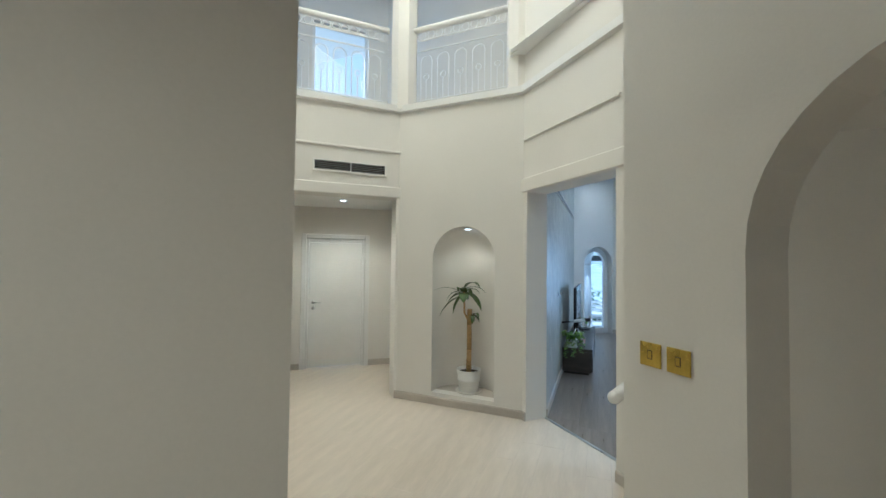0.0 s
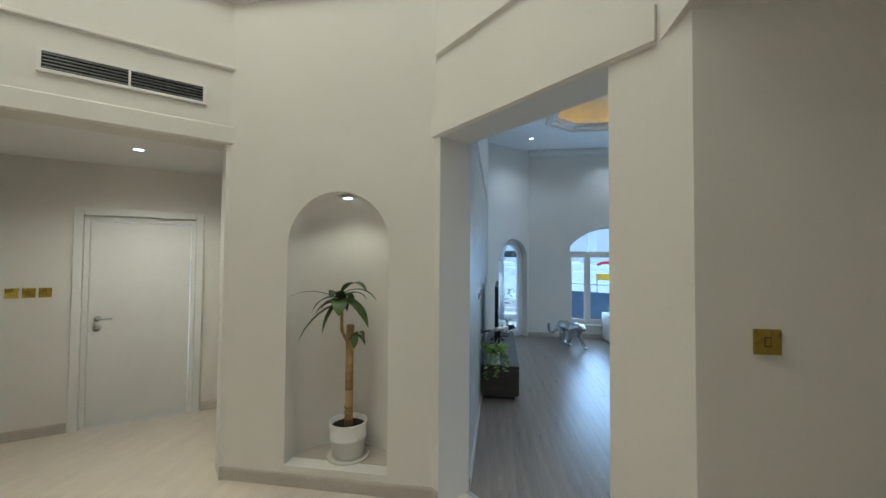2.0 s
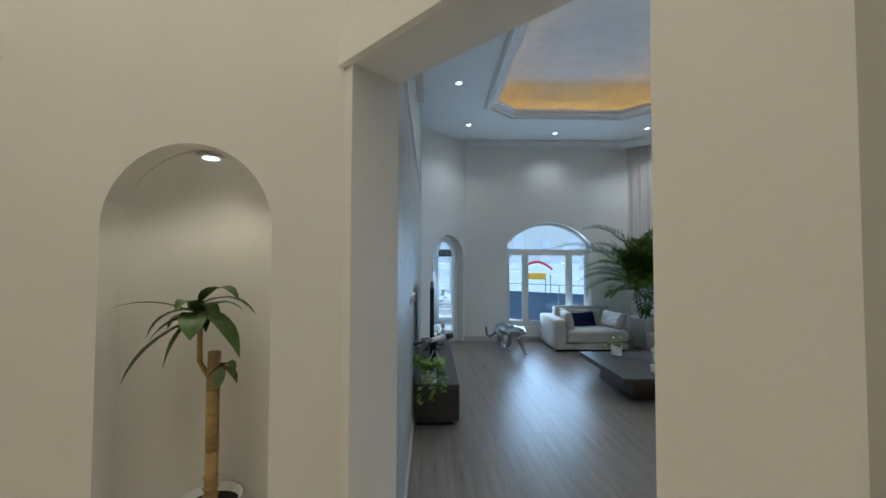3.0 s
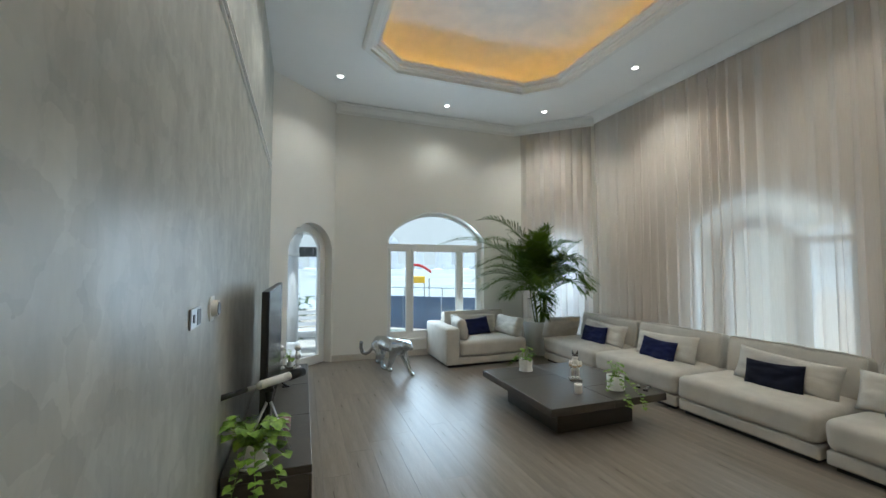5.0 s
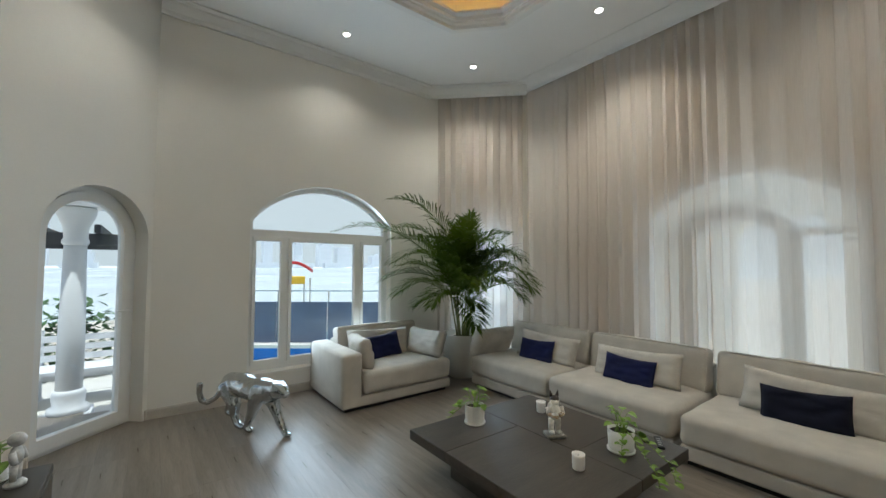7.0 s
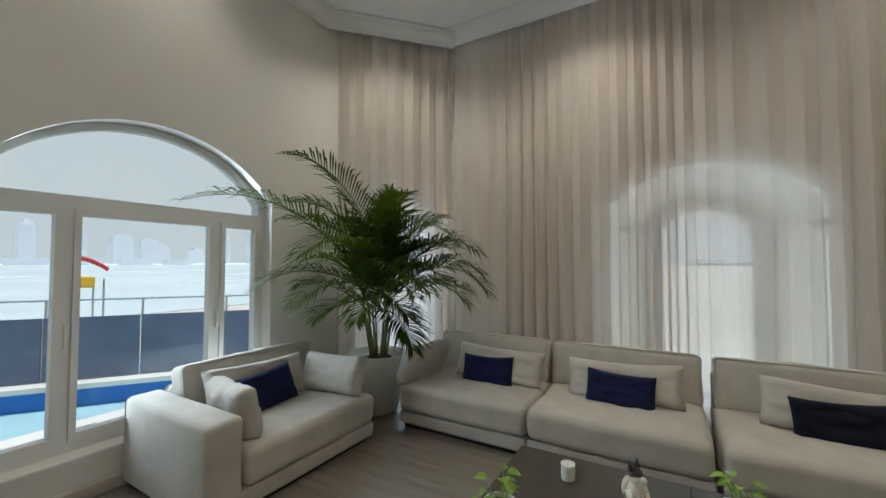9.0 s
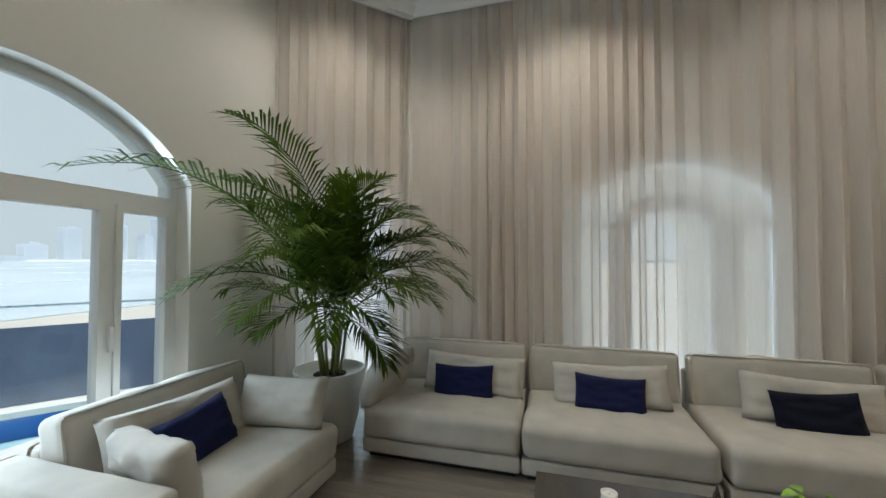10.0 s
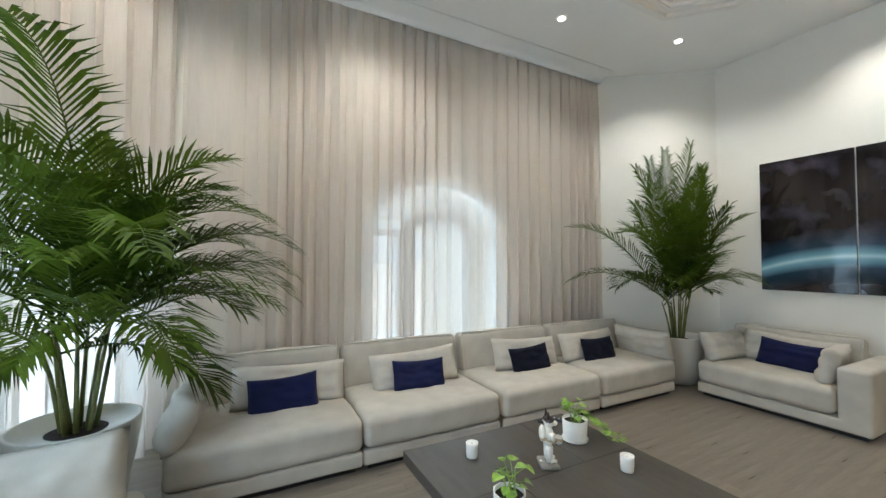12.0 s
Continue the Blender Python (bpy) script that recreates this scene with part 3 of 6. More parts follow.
# baseboards
BB = [(0.0, 0.0), (0.014, 0.0), (0.014, 0.075), (0.009, 0.088), (0.0, 0.092)]
def baseboard(a, b, s0=0.0, s1=None):
    return strip("baseboard", a, b, [(q + 0.001, z + 0.001) for q, z in BB], BASEB, s0, s1)
for a, b, s0, s1 in ((P2, P1, 0, None), (P1, P8, -0.01, 0.06), (P1, P8, 1.27, None), (P3, P2, 0, 0.205), (P3, P2, 1.44, None), ((-3.42, 0.6), P3, 0, None),
                     ((-5.30, 3.90), (-2.60, 6.14), 0, 1.27), ((-5.30, 3.90), (-2.60, 6.14), 2.32, None),
                     ((0.33, 3.13), (2.6, 3.13), 0, None), (LA, LB, 0, 0.26), (LA, LB, 1.15, None), (LB, LC, 0, None), (LE, LF, 0, None), (LF, LG, 0, None), ((-0.57, 4.41), LA, 0, None)):
    baseboard(a, b, s0, s1)
# jamb faces of the two openings
o, u, nrm, L = frame_of(P1, P8)
for s in (0.06, 1.27):
    p = o + u * s
    q = p + nrm * 0.27
    if s > 1:
        strip("baseboard", (q.x, q.y), (p.x, p.y), [(-a - 0.001, z + 0.001) for a, z in BB], BASEB)
    else:
        strip("baseboard", (p.x, p.y), (q.x, q.y), [(-a - 0.001, z + 0.001) for a, z in BB][::-1], BASEB)
strip("threshold_strip", tuple((o + nrm * 0.262 + u * 0.06).xy), tuple((o + nrm * 0.262 + u * 1.27).xy), [(-0.02, 0.0005), (0.02, 0.0005), (0.014, 0.006), (-0.014, 0.006)], STEEL)

# ---- hall things ----
def inner_door():
    o, u, nrm, L = frame_of((-5.30, 3.90), (-2.60, 6.14))
    m = Matrix.Translation(o + u * 1.345) @ Matrix(((u.x, nrm.x, 0, 0), (u.y, nrm.y, 0, 0), (0, 0, 1, 0), (0, 0, 0, 1)))
    d = empty("door_passage", m, "closed white flush door with a steel lever handle", "door", kind="structure")
    part("door_leaf", boxm(0.045, 0.03, 0.012, 0.855, 0.07, 1.97, 0.004, 1), TRIMW, d)
    bm = bmesh.new()
    box(bm, -0.07, -0.018, 0.0, 0.0, 0.10, 2.10, 0.004, 1)
    box(bm, 0.90, -0.018, 0.0, 0.97, 0.10, 2.10, 0.004, 1)
    box(bm, 0.001, -0.018, 2.03, 0.899, 0.10, 2.10, 0.004, 1)
    box(bm, 0.001, 0.02, 0.0, 0.04, 0.10, 2.029)
    box(bm, 0.86, 0.02, 0.0, 0.899, 0.10, 2.029)
    box(bm, 0.041, 0.02, 1.975, 0.859, 0.10, 2.029)
    part("door_frame", bm, TRIMW, d)
    bm = bmesh.new()
    tube(bm, (0.115, 0.03, 1.03), (0.115, 0.018, 1.03), 0.026, seg=18)
    tube(bm, (0.115, 0.03, 1.03), (0.115, -0.03, 1.03), 0.009, seg=10)
    tube(bm, (0.115, -0.028, 1.03), (0.235, -0.028, 1.03), 0.009, 0.008, seg=10)
    part("handle", bm, STEEL, d, "brushed steel lever handle", True)
    bm = bmesh.new()
    tube(bm, (0.115, 0.03, 0.94), (0.115, 0.016, 0.94), 0.026, seg=18)
    part("keyhole_rose", bm, STEEL, d, smooth=True)


inner_door()


def switch_plate(m, material=GOLD, group="gold switch plates"):
    s = empty("switch_plate", m, "square brushed gold wall switch plate", "switch", group)
    part("plate", boxm(-0.044, -0.008, -0.044, 0.044, -0.0005, 0.044, 0.003, 2), material, s)
    part("surround", boxm(-0.0105, -0.0088, -0.0165, 0.0105, -0.0081, 0.0165), BLACKP, s)
    part("rocker", boxm(-0.008, -0.0105, -0.014, 0.008, -0.0089, 0.014, 0.0006, 1), GOLD, s)
    return s


def on_wall(p0, p1, s, z, lift=0.0):
    """A pose on a wall's inner face, its -y pointing into the room."""
    o, u, nrm, L = frame_of(p0, p1)
    return Matrix.Translation(o + u * s - nrm * lift + Vector((0, 0, z))) @ Matrix(((u.x, nrm.x, 0, 0), (u.y, nrm.y, 0, 0), (0, 0, 1, 0), (0, 0, 0, 1)))


sw = switch_plate(on_wall((0.33, 3.13), (2.6, 3.13), 0.225, 1.35))
copy_thing(sw, on_wall((0.08, 1.72), (1.9, -0.10), 0.125, 1.37))
copy_thing(sw, on_wall((0.08, 1.72), (1.9, -0.10), 0.235, 1.37))
for s in (0.885, 0.992, 1.099):
    copy_thing(sw, on_wall((-5.30, 3.90), (-2.60, 6.14), s, 1.30))


def ac_grille():
    o, u, nrm, L = frame_of(P3, P2)
    g = empty("air_grille", on_wall(P3, P2, 0.868, 2.815), "dark slatted air grille in a white frame", "air grille")
    w, h = 0.415, 0.053
    part("backing", boxm(-w, -0.006, -h, w, -0.001, h), BLACKP, g)
    bm = bmesh.new()
    for x0, x1, z0, z1 in ((-w - 0.02, w + 0.02, h, h + 0.02), (-w - 0.02, w + 0.02, -h - 0.02, -h), (-w - 0.02, -w, -h, h), (w, w + 0.02, -h, h), (-0.007, 0.007, -h, h)):
        box(bm, x0, -0.018, z0, x1, -0.001, z1)
    part("frame", bm, TRIMW, g)
    slat = None
    for i in range(5):
        for x0, x1 in ((-w + 0.004, -0.01), (0.01, w - 0.004)):
            z = -h + (i + 0.5) * 2 * h / 5
            sl = part("slat", boxm(x0, -0.017, z - 0.002, x1, -0.007, z + 0.002), STEEL, g)


ac_grille()


def downlight(x, y, z, m=None, material=LAMPM, group="ceiling downlights", r=0.045, flat=False):
    d = empty("downlight", Matrix.Translation((x, y, z)), "small round recessed downlight, lit, in a white ring", "downlight", group)
    bm = bmesh.new()
    lathe(bm, [(r, -0.001), (r + 0.016, -0.001), (r + 0.016, -0.006), (r, -0.009)], 28)
    part("ring", bm, TRIMW, d, smooth=False)
    bm = bmesh.new()
    lathe(bm, [(0.005, -0.0095), (r * 0.8, -0.0095), (r * 0.8, -0.013), (0.005, -0.015)], 24)
    part("lens", bm, material, d)
    return d


DL = [(0.23, 9.25), (1.90, 9.65), (3.48, 9.32), (3.75, 7.73), (3.72, 5.90), (3.40, 4.40), (-0.05, 7.65), (-0.05, 5.90), (1.9, 3.9)]
d0 = downlight(*DL[0], ZC)
for x, y in DL[1:]:
    copy_thing(d0, Matrix.Translation((x, y, ZC)))
hd = downlight(-3.33, 4.42, 2.53, material=CANLM, group="hall downlights")
copy_thing(hd, Matrix.Translation((-1.505, 4.44, 2.098)))
copy_thing(hd, Matrix.Translation((-3.515, 2.64, 2.178)))


def ribbon_leaf(bm, pts, widths, up=Vector((0, 0, 1)), fold=0.25):
    """A long leaf along pts, folded along its middle."""
    rows = []
    for i, p in enumerate(pts):
        d = (pts[min(i + 1, len(pts) - 1)] - pts[max(i - 1, 0)]).normalized()
        side = d.cross(up)
        side = side.normalized() if side.length > 1e-4 else Vector((1, 0, 0))
        nr = side.cross(d)
        w = widths[i]
        rows.append([bm.verts.new(p - side * w + nr * w * fold), bm.verts.new(p), bm.verts.new(p + side * w + nr * w * fold)])
    for a, b in zip(rows, rows[1:]):
        bm.faces.new((a[0], a[1], b[1], b[0]))
        bm.faces.new((a[1], a[2], b[2], b[1]))


def dracaena(x, y, z):
    rnd = random.Random(4)
    t = empty("potted_dracaena", Matrix.Translation((x, y, z)), "dracaena with a single cane in a white ribbed pot", "plant")
    bm = lathe(bmesh.new(), [(0.13, 0.0), (0.155, 0.004), (0.16, 0.018), (0.145, 0.016), (0.10, 0.012)], 36)
    part("saucer", bm, POTM, t, "grey saucer", True)
    bm = lathe(bmesh.new(), [(0.105, 0.013), (0.115, 0.02), (0.128, 0.14), (0.136, 0.145), (0.136, 0.165), (0.130, 0.17), (0.143, 0.26), (0.143, 0.268), (0.133, 0.268), (0.128, 0.225)], 40)
    part("pot", bm, CERAM, t, smooth=True)
    part("soil", lathe(bmesh.new(), [(0.02, 0.226), (0.128, 0.226), (0.127, 0.230), (0.02, 0.238)], 24), SOIL, t)
    bm = bmesh.new()
    rings = [(0, 0, 0.20), (0.003, 0, 0.5), (0.0, 0.003, 0.8), (0.006, 0, 0.985)]
    for a, b in zip(rings, rings[1:]):
        tube(bm, a, b, 0.031, 0.029, 14)
    for zz in (0.27, 0.31, 0.36):
        lathe(bm, [(0.03, zz), (0.037, zz + 0.012), (0.03, zz + 0.024)], 12)
    part("cane", bm, CANE, t, smooth=True)
    bm = bmesh.new()
    for a, b, r in (((-0.02, 0, 0.86), (-0.055, -0.02, 0.94), 0.012), ((-0.055, -0.02, 0.94), (-0.06, -0.02, 1.21), 0.013), ((0.02, -0.02, 0.88), (0.07, -0.03, 0.93), 0.008)):
        tube(bm, a, b, r, r * 0.85, 8)
    part("shoot", bm, CANE, t, smooth=True)
    # sideways, towards the hall, rise, length, half width, droop
    leaves = ((-1, -0.6, 0.62, 0.38, 0.014, 0.15), (-1, 0.1, 0.35, 0.20, 0.022, 0.30), (-1, -0.3, 0.25, 0.28, 0.026, 0.34), (-0.9, -0.5, 0.0, 0.24, 0.028, 0.22), (-0.8, -0.3, -0.35, 0.44, 0.036, 0.20), (-0.45, -0.4, -0.6, 0.30, 0.030, 0.22),
              (0.8, -0.2, 0.9, 0.27, 0.034, 0.34), (1, -0.1, 0.45, 0.32, 0.018, 0.24), (0.8, -0.4, 0.25, 0.17, 0.024, 0.38), (0.25, -0.9, 0.3, 0.20, 0.042, 0.50), (0.9, -0.4, -0.25, 0.36, 0.034, 0.20), (-0.2, -0.6, 1.2, 0.17, 0.040, 0.40),
              (0.6, 0.5, 0.8, 0.24, 0.024, 0.35), (-0.5, 0.5, 0.9, 0.24, 0.024, 0.36), (0.5, -0.5, 0.1, 0.14, 0.018, 0.36),
              (0.8, -0.4, 0.9, 0.12, 0.018, 0.45), (0.9, -0.2, -0.2, 0.12, 0.017, 0.30), (-0.8, -0.3, -0.1, 0.09, 0.014, 0.40), (0.1, -0.6, -0.7, 0.11, 0.018, 0.20))
    for i, (dx, dy, rise, ln, w, sag) in enumerate(leaves):
        base = Vector((0.06, -0.03, 0.92)) if i >= 15 else Vector((-0.06, -0.02, 1.15 + rnd.uniform(0, 0.09)))
        w = w * 1.45
        d = Vector((dx, dy, rise)).normalized()
        pts, p = [], base.copy()
        for k in range(8):
            pts.append(p.copy())
            p = p + d * ln / 7
            d = (d + Vector((0, 0, -sag * (0.6 + 0.15 * k)))).normalized()
            lim = 4.388 + 0.27 * math.sqrt(max(0.0, 1 - ((p.x + x + 1.505) / 0.37) ** 2)) - y
            if p.y > lim:
                p.y = lim
        bm = bmesh.new()
        ribbon_leaf(bm, pts, [0.008, w * 0.7, w, w, w * 0.95, w * 0.75, w * 0.4, 0.002])
        part("leaf", bm, DRAC, t, smooth=True)
    return t


dracaena(-1.49, 4.475, 0.1375)


def goblet(x, y, z):
    t = empty("goblet_vase", Matrix.Translation((x, y, z)), "tall glass goblet filled with gold potpourri", "vase")
    bm = lathe(bmesh.new(), [(0.085, 0.0), (0.086, 0.004), (0.03, 0.012), (0.008, 0.03), (0.007, 0.36), (0.012, 0.40), (0.035, 0.47), (0.075, 0.62), (0.09, 0.74), (0.082, 0.82), (0.079, 0.82), (0.087, 0.74), (0.072, 0.62), (0.032, 0.475), (0.006, 0.42)], 32)
    g = part("glass", bm, CLEAR, t, "clear stemmed glass", True)
    rnd = random.Random(7)
    bm = bmesh.new()
    for i in range(150):
        zz = rnd.uniform(0.47, 0.80)
        r = np.interp(zz, [0.46, 0.62, 0.74, 0.82], [0.020, 0.060, 0.072, 0.066])
        a = rnd.uniform(0, 6.28)
        k = r * math.sqrt(rnd.random())
        s = rnd.uniform(0.014, 0.024)
        blob(bm, (k * math.cos(a), k * math.sin(a), zz), (s, s * 0.8, s * 0.6), 7, Matrix.Rotation(rnd.uniform(0, 3), 4, 'X'))
    for i in range(10):
        a = rnd.uniform(0, 6.28)
        blob(bm, (0.07 * math.cos(a), 0.07 * math.sin(a), 0.83), (0.03, 0.012, 0.006), 7, Matrix.Rotation(a, 4, 'Z'))
    part("filling", bm, AMBER, t, "gold and amber dried filling", True)
    return t


structure("wall_west_niche_backing", boxm(-3.95, 1.9, 0.0, -3.83, 3.2, 3.0), WHITE)
goblet(-3.56, 2.63, 0.1605)

# ---- living room: windows, curtains ----
def bars(bm, place, dv, rects):
    for s0, s1, z0, z1 in rects:
        prism(bm, [(s0, z0), (s1, z0), (s1, z1), (s0, z1)], place, dv)


def arch_band(bm, s0, s1, zs, zt, w, place, dv, fn):
    """A curved frame member of width w under an arch."""
    out, inn = fn(s0, s1, zs, zt), fn(s0 + w, s1 - w, zs, zt - w)
    for i in range(len(out) - 1):
        prism(bm, [out[i], out[i + 1], inn[i + 1], inn[i]], place, dv)


def north_window():
    o, u, nrm, L = frame_of(LB, LC)
    place = lambda s, z: o + u * s + nrm * 0.12 + Vector((0, 0, z))
    s0, s1, z0, zt0, zs, za = 0.83, 2.55, 0.27, 1.75, 1.93, 2.37
    w = empty("window_north", Matrix(), "white-framed arched window with a fanlight over three panes", "window", kind="structure")
    bm = bmesh.new()
    bars(bm, place, nrm * 0.07, [(s0, s0 + 0.05, z0, zs), (s1 - 0.05, s1, z0, zs), (s0 + 0.05, s1 - 0.05, z0, z0 + 0.06), (s0 + 0.05, s1 - 0.05, zt0, zt0 + 0.08), (s0 + 0.385, s0 + 0.435, z0 + 0.06, zt0), (s1 - 0.435, s1 - 0.385, z0 + 0.06, zt0)])
    arch_band(bm, s0, s1, zs, za, 0.05, place, nrm * 0.07, seg_arch)
    part("window_frame", bm, PVC, w)
    place2 = lambda s, z: o + u * s + nrm * 0.105 + Vector((0, 0, z))
    for a, b in ((s0 + 0.052, s0 + 0.383), (s1 - 0.383, s1 - 0.052), (s0 + 0.437, s1 - 0.437)):
        bm = bmesh.new()
        bars(bm, place2, nrm * 0.07, [(a, a + 0.034, z0 + 0.062, zt0 - 0.002), (b - 0.034, b, z0 + 0.062, zt0 - 0.002), (a + 0.034, b - 0.034, z0 + 0.062, z0 + 0.11), (a + 0.034, b - 0.034, zt0 - 0.045, zt0 - 0.002)])
        sash = part("sash", bm, PVC, w)
        bm = bmesh.new()
        bars(bm, lambda s, z: o + u * s + nrm * 0.14 + Vector((0, 0, z)), nrm * 0.008, [(a + 0.029, b - 0.029, z0 + 0.10, zt0 - 0.04)])
        part("pane", bm, GLASS, sash).visible_shadow = False
    bm = bmesh.new()
    prism(bm, [*seg_arch(s0 + 0.04, s1 - 0.04, zs, za - 0.04), (s0 + 0.04, zt0 + 0.07), (s1 - 0.04, zt0 + 0.07)], lambda s, z: o + u * s + nrm * 0.145 + Vector((0, 0, z)), nrm * 0.008)
    part("fanlight_pane", bm, GLASS, w).visible_shadow = False
    for s in (s0 + 0.41, s1 - 0.41):
        bm = bmesh.new()
        bars(bm, lambda q, z: o + u * q + nrm * 0.085 + Vector((0, 0, z)), nrm * 0.02, [(s - 0.011, s + 0.011, 0.90, 1.04)])
        part("handle", bm, PVC, w, "white window handle")
    bm = bmesh.new()
    bars(bm, lambda s, z: o + u * s - nrm * 0.012 + Vector((0, 0, z)), nrm * 0.30, [(s0 - 0.02, s1 + 0.02, 0.245, 0.268)])
    part("sill", bm, TRIMW, w, "white stone sill")


north_window()


def arched_leaf(name, p0, p1, s0, s1, zs, za, kind_label, door=True):
    o, u, nrm, L = frame_of(p0, p1)
    place = lambda s, z: o + u * s + nrm * 0.14 + Vector((0, 0, z))
    d = empty(name, Matrix(), kind_label, "door" if door else "window", kind="structure")
    bm = bmesh.new()
    bars(bm, place, nrm * 0.07, [(s0, s0 + 0.05, 0, zs), (s1 - 0.05, s1, 0, zs), (s0 + 0.05, s1 - 0.05, 0.0, 0.03)])
    arch_band(bm, s0, s1, zs, za, 0.05, place, nrm * 0.07, arch)
    part("door_frame" if door else "window_frame", bm, PVC, d)
    place2 = lambda s, z: o + u * s + nrm * 0.12 + Vector((0, 0, z))
    bm = bmesh.new()
    a, b = s0 + 0.053, s1 - 0.053
    bars(bm, place2, nrm * 0.07, [(a, a + 0.07, 0.033, zs), (b - 0.07, b, 0.033, zs), (a + 0.07, b - 0.07, 0.033, 0.13)])
    arch_band(bm, a, b, zs, za - 0.053, 0.07, place2, nrm * 0.07, arch)
    leaf = part("door_leaf" if door else "sash", bm, PVC, d)
    bm = bmesh.new()
    prism(bm, [*arch(a + 0.06, b - 0.06, zs, za - 0.113), (a + 0.06, 0.12), (b - 0.06, 0.12)], lambda s, z: o + u * s + nrm * 0.155 + Vector((0, 0, z)), nrm * 0.008)
    part("pane", bm, GLASS, leaf).visible_shadow = False
    if door:
        bm = bmesh.new()
        c = o + u * (b - 0.035) + nrm * 0.12 + Vector((0, 0, 1.02))
        tube(bm, c, c - nrm * 0.045, 0.010, seg=10)
        tube(bm, c - nrm * 0.043, c - nrm * 0.043 - u * 0.11, 0.009, seg=10)
        part("handle", bm, PVC, leaf, "white lever handle", True)
    return d


arched_leaf("door_terrace", LA, LB, 0.28, 1.13, 1.66, 2.08, "closed white arched glazed terrace door")
arched_leaf("window_northeast", LC, LD, 0.20, 1.05, 1.70, 2.10, "white arched glazed opening behind the sheer curtain", False)


def east_window():
    o, u, nrm, L = frame_of(LD, LE)
    place = lambda s, z: o + u * s + nrm * 0.05 + Vector((0, 0, z))
    s0, s1, zs, za = 1.64, 3.30, 1.93, 2.33
    w = empty("window_east", Matrix(), "white arched glazed double door behind the sheer curtain", "window", kind="structure")
    bm = bmesh.new()
    a, b = 1.975, 2.925
    bars(bm, place, nrm * 0.07, [(s0, s0 + 0.06, 0, zs), (s1 - 0.06, s1, 0, zs), (s0 + 0.06, s1 - 0.06, 0, 0.05), (s0 + 0.06, a, 1.69, 1.76), (b, s1 - 0.06, 1.69, 1.76), (a, a + 0.07, 0.05, 1.66), (b - 0.07, b, 0.05, 1.66)])
    arch_band(bm, s0, s1, zs, za, 0.06, place, nrm * 0.07, seg_arch)
    arch_band(bm, a, b, 1.66, 2.01, 0.07, place, nrm * 0.07, arch)
    part("window_frame", bm, PVC, w)
    bm = bmesh.new()
    c, d = a + 0.073, b - 0.073
    leaf_at = lambda s, z: o + u * s + nrm * 0.04 + Vector((0, 0, z))
    bars(bm, leaf_at, nrm * 0.06, [(c, c + 0.085, 0.055, 1.66), (d - 0.085, d, 0.055, 1.66), (c + 0.085, d - 0.085, 0.055, 0.16)])
    arch_band(bm, c, d, 1.66, 1.937, 0.085, leaf_at, nrm * 0.06, arch)
    leaf = part("door_leaf", bm, PVC, w, "arched glazed door leaf")
    bm = bmesh.new()
    h = o + u * (d - 0.04) + nrm * 0.04 + Vector((0, 0, 0.93))
    tube(bm, h, h - nrm * 0.035, 0.010, seg=10)
    tube(bm, h - nrm * 0.033, h - nrm * 0.033 - u * 0.12, 0.009, seg=10)
    part("handle", bm, STEEL, leaf, "steel lever handle", True)
    bm = bmesh.new()
    prism(bm, [*seg_arch(s0 + 0.05, s1 - 0.05, zs, za - 0.05), (s0 + 0.05, 0.045), (s1 - 0.05, 0.045)], lambda s, z: o + u * s + nrm * 0.085 + Vector((0, 0, z)), nrm * 0.008)
    part("pane", bm, GLASS, w).visible_shadow = False


east_window()


def curtain(name, p0, p1, label, seed, z0=0.03, z1=3.93):
    o, u, nrm, L = frame_of(p0, p1)
    rnd = random.Random(seed)
    n = int(L / 0.011)
    ph = [rnd.uniform(0, 6.28) for _ in range(6)]
    zs = [z0, 0.5, 1.2, 2.0, 2.8, 3.4, 3.65, 3.8, z1]
    vs, fs = [], []
    phase = 0.0
    acc = []
    for i in range(n + 1):
        s = L * i / n
        local = 0.165 + 0.030 * math.sin(s * 2.1 + ph[0]) + 0.035 * math.sin(s * 5.3 + ph[1])
        phase += 2 * math.pi * (L / n) / max(0.09, local)
        acc.append((s, phase, 0.7 + 0.45 * math.sin(s * 3.7 + ph[2]) * math.sin(s * 1.3 + ph[3])))
    for s, f, a in acc:
        for z in zs:
            k = (0.058 * a * (1.12 - 0.07 * z) + 0.004) * min(1.0, 1 - 0.9 * (z - 3.4))
            drift = 0.018 * math.sin(0.9 * z + s * 4 + ph[4]) * (1 - z / 4.2)
            q = k * math.sin(f + drift * 30) + 0.012 * math.sin(s * 6.1 + ph[5] + 0.4 * z)
            ss = min(max(s + 0.46 * k * math.sin(2 * f + 0.6 * math.sin(1.7 * s)), 0), L)
            p = o + u * ss + nrm * q
            vs.append((p.x, p.y, z))
    m = len(zs)
    for i in range(n):
        for j in range(m - 1):
            fs.append((i * m + j, (i + 1) * m + j, (i + 1) * m + j + 1, i * m + j + 1))
    me = bpy.data.meshes.new(name)
    me.from_pydata(vs, [], fs)
    me.materials.append(SHEER)
    for p in me.polygons:
        p.use_smooth = True
    return tagged(new(name, me), label, "curtain", "floor-length curtains")


curtain("sheer_curtain", (3.53, 10.17), (4.42, 9.31), "floor-length sheer taupe curtain across the corner window", 3)
curtain("sheer_curtain", (4.462, 9.30), (4.462, 4.52), "floor-length sheer taupe curtain with deep soft folds", 8)
structure("curtain_track", boxm(4.45, 4.55, 3.972, 4.50, 9.3, 3.994), PVC)

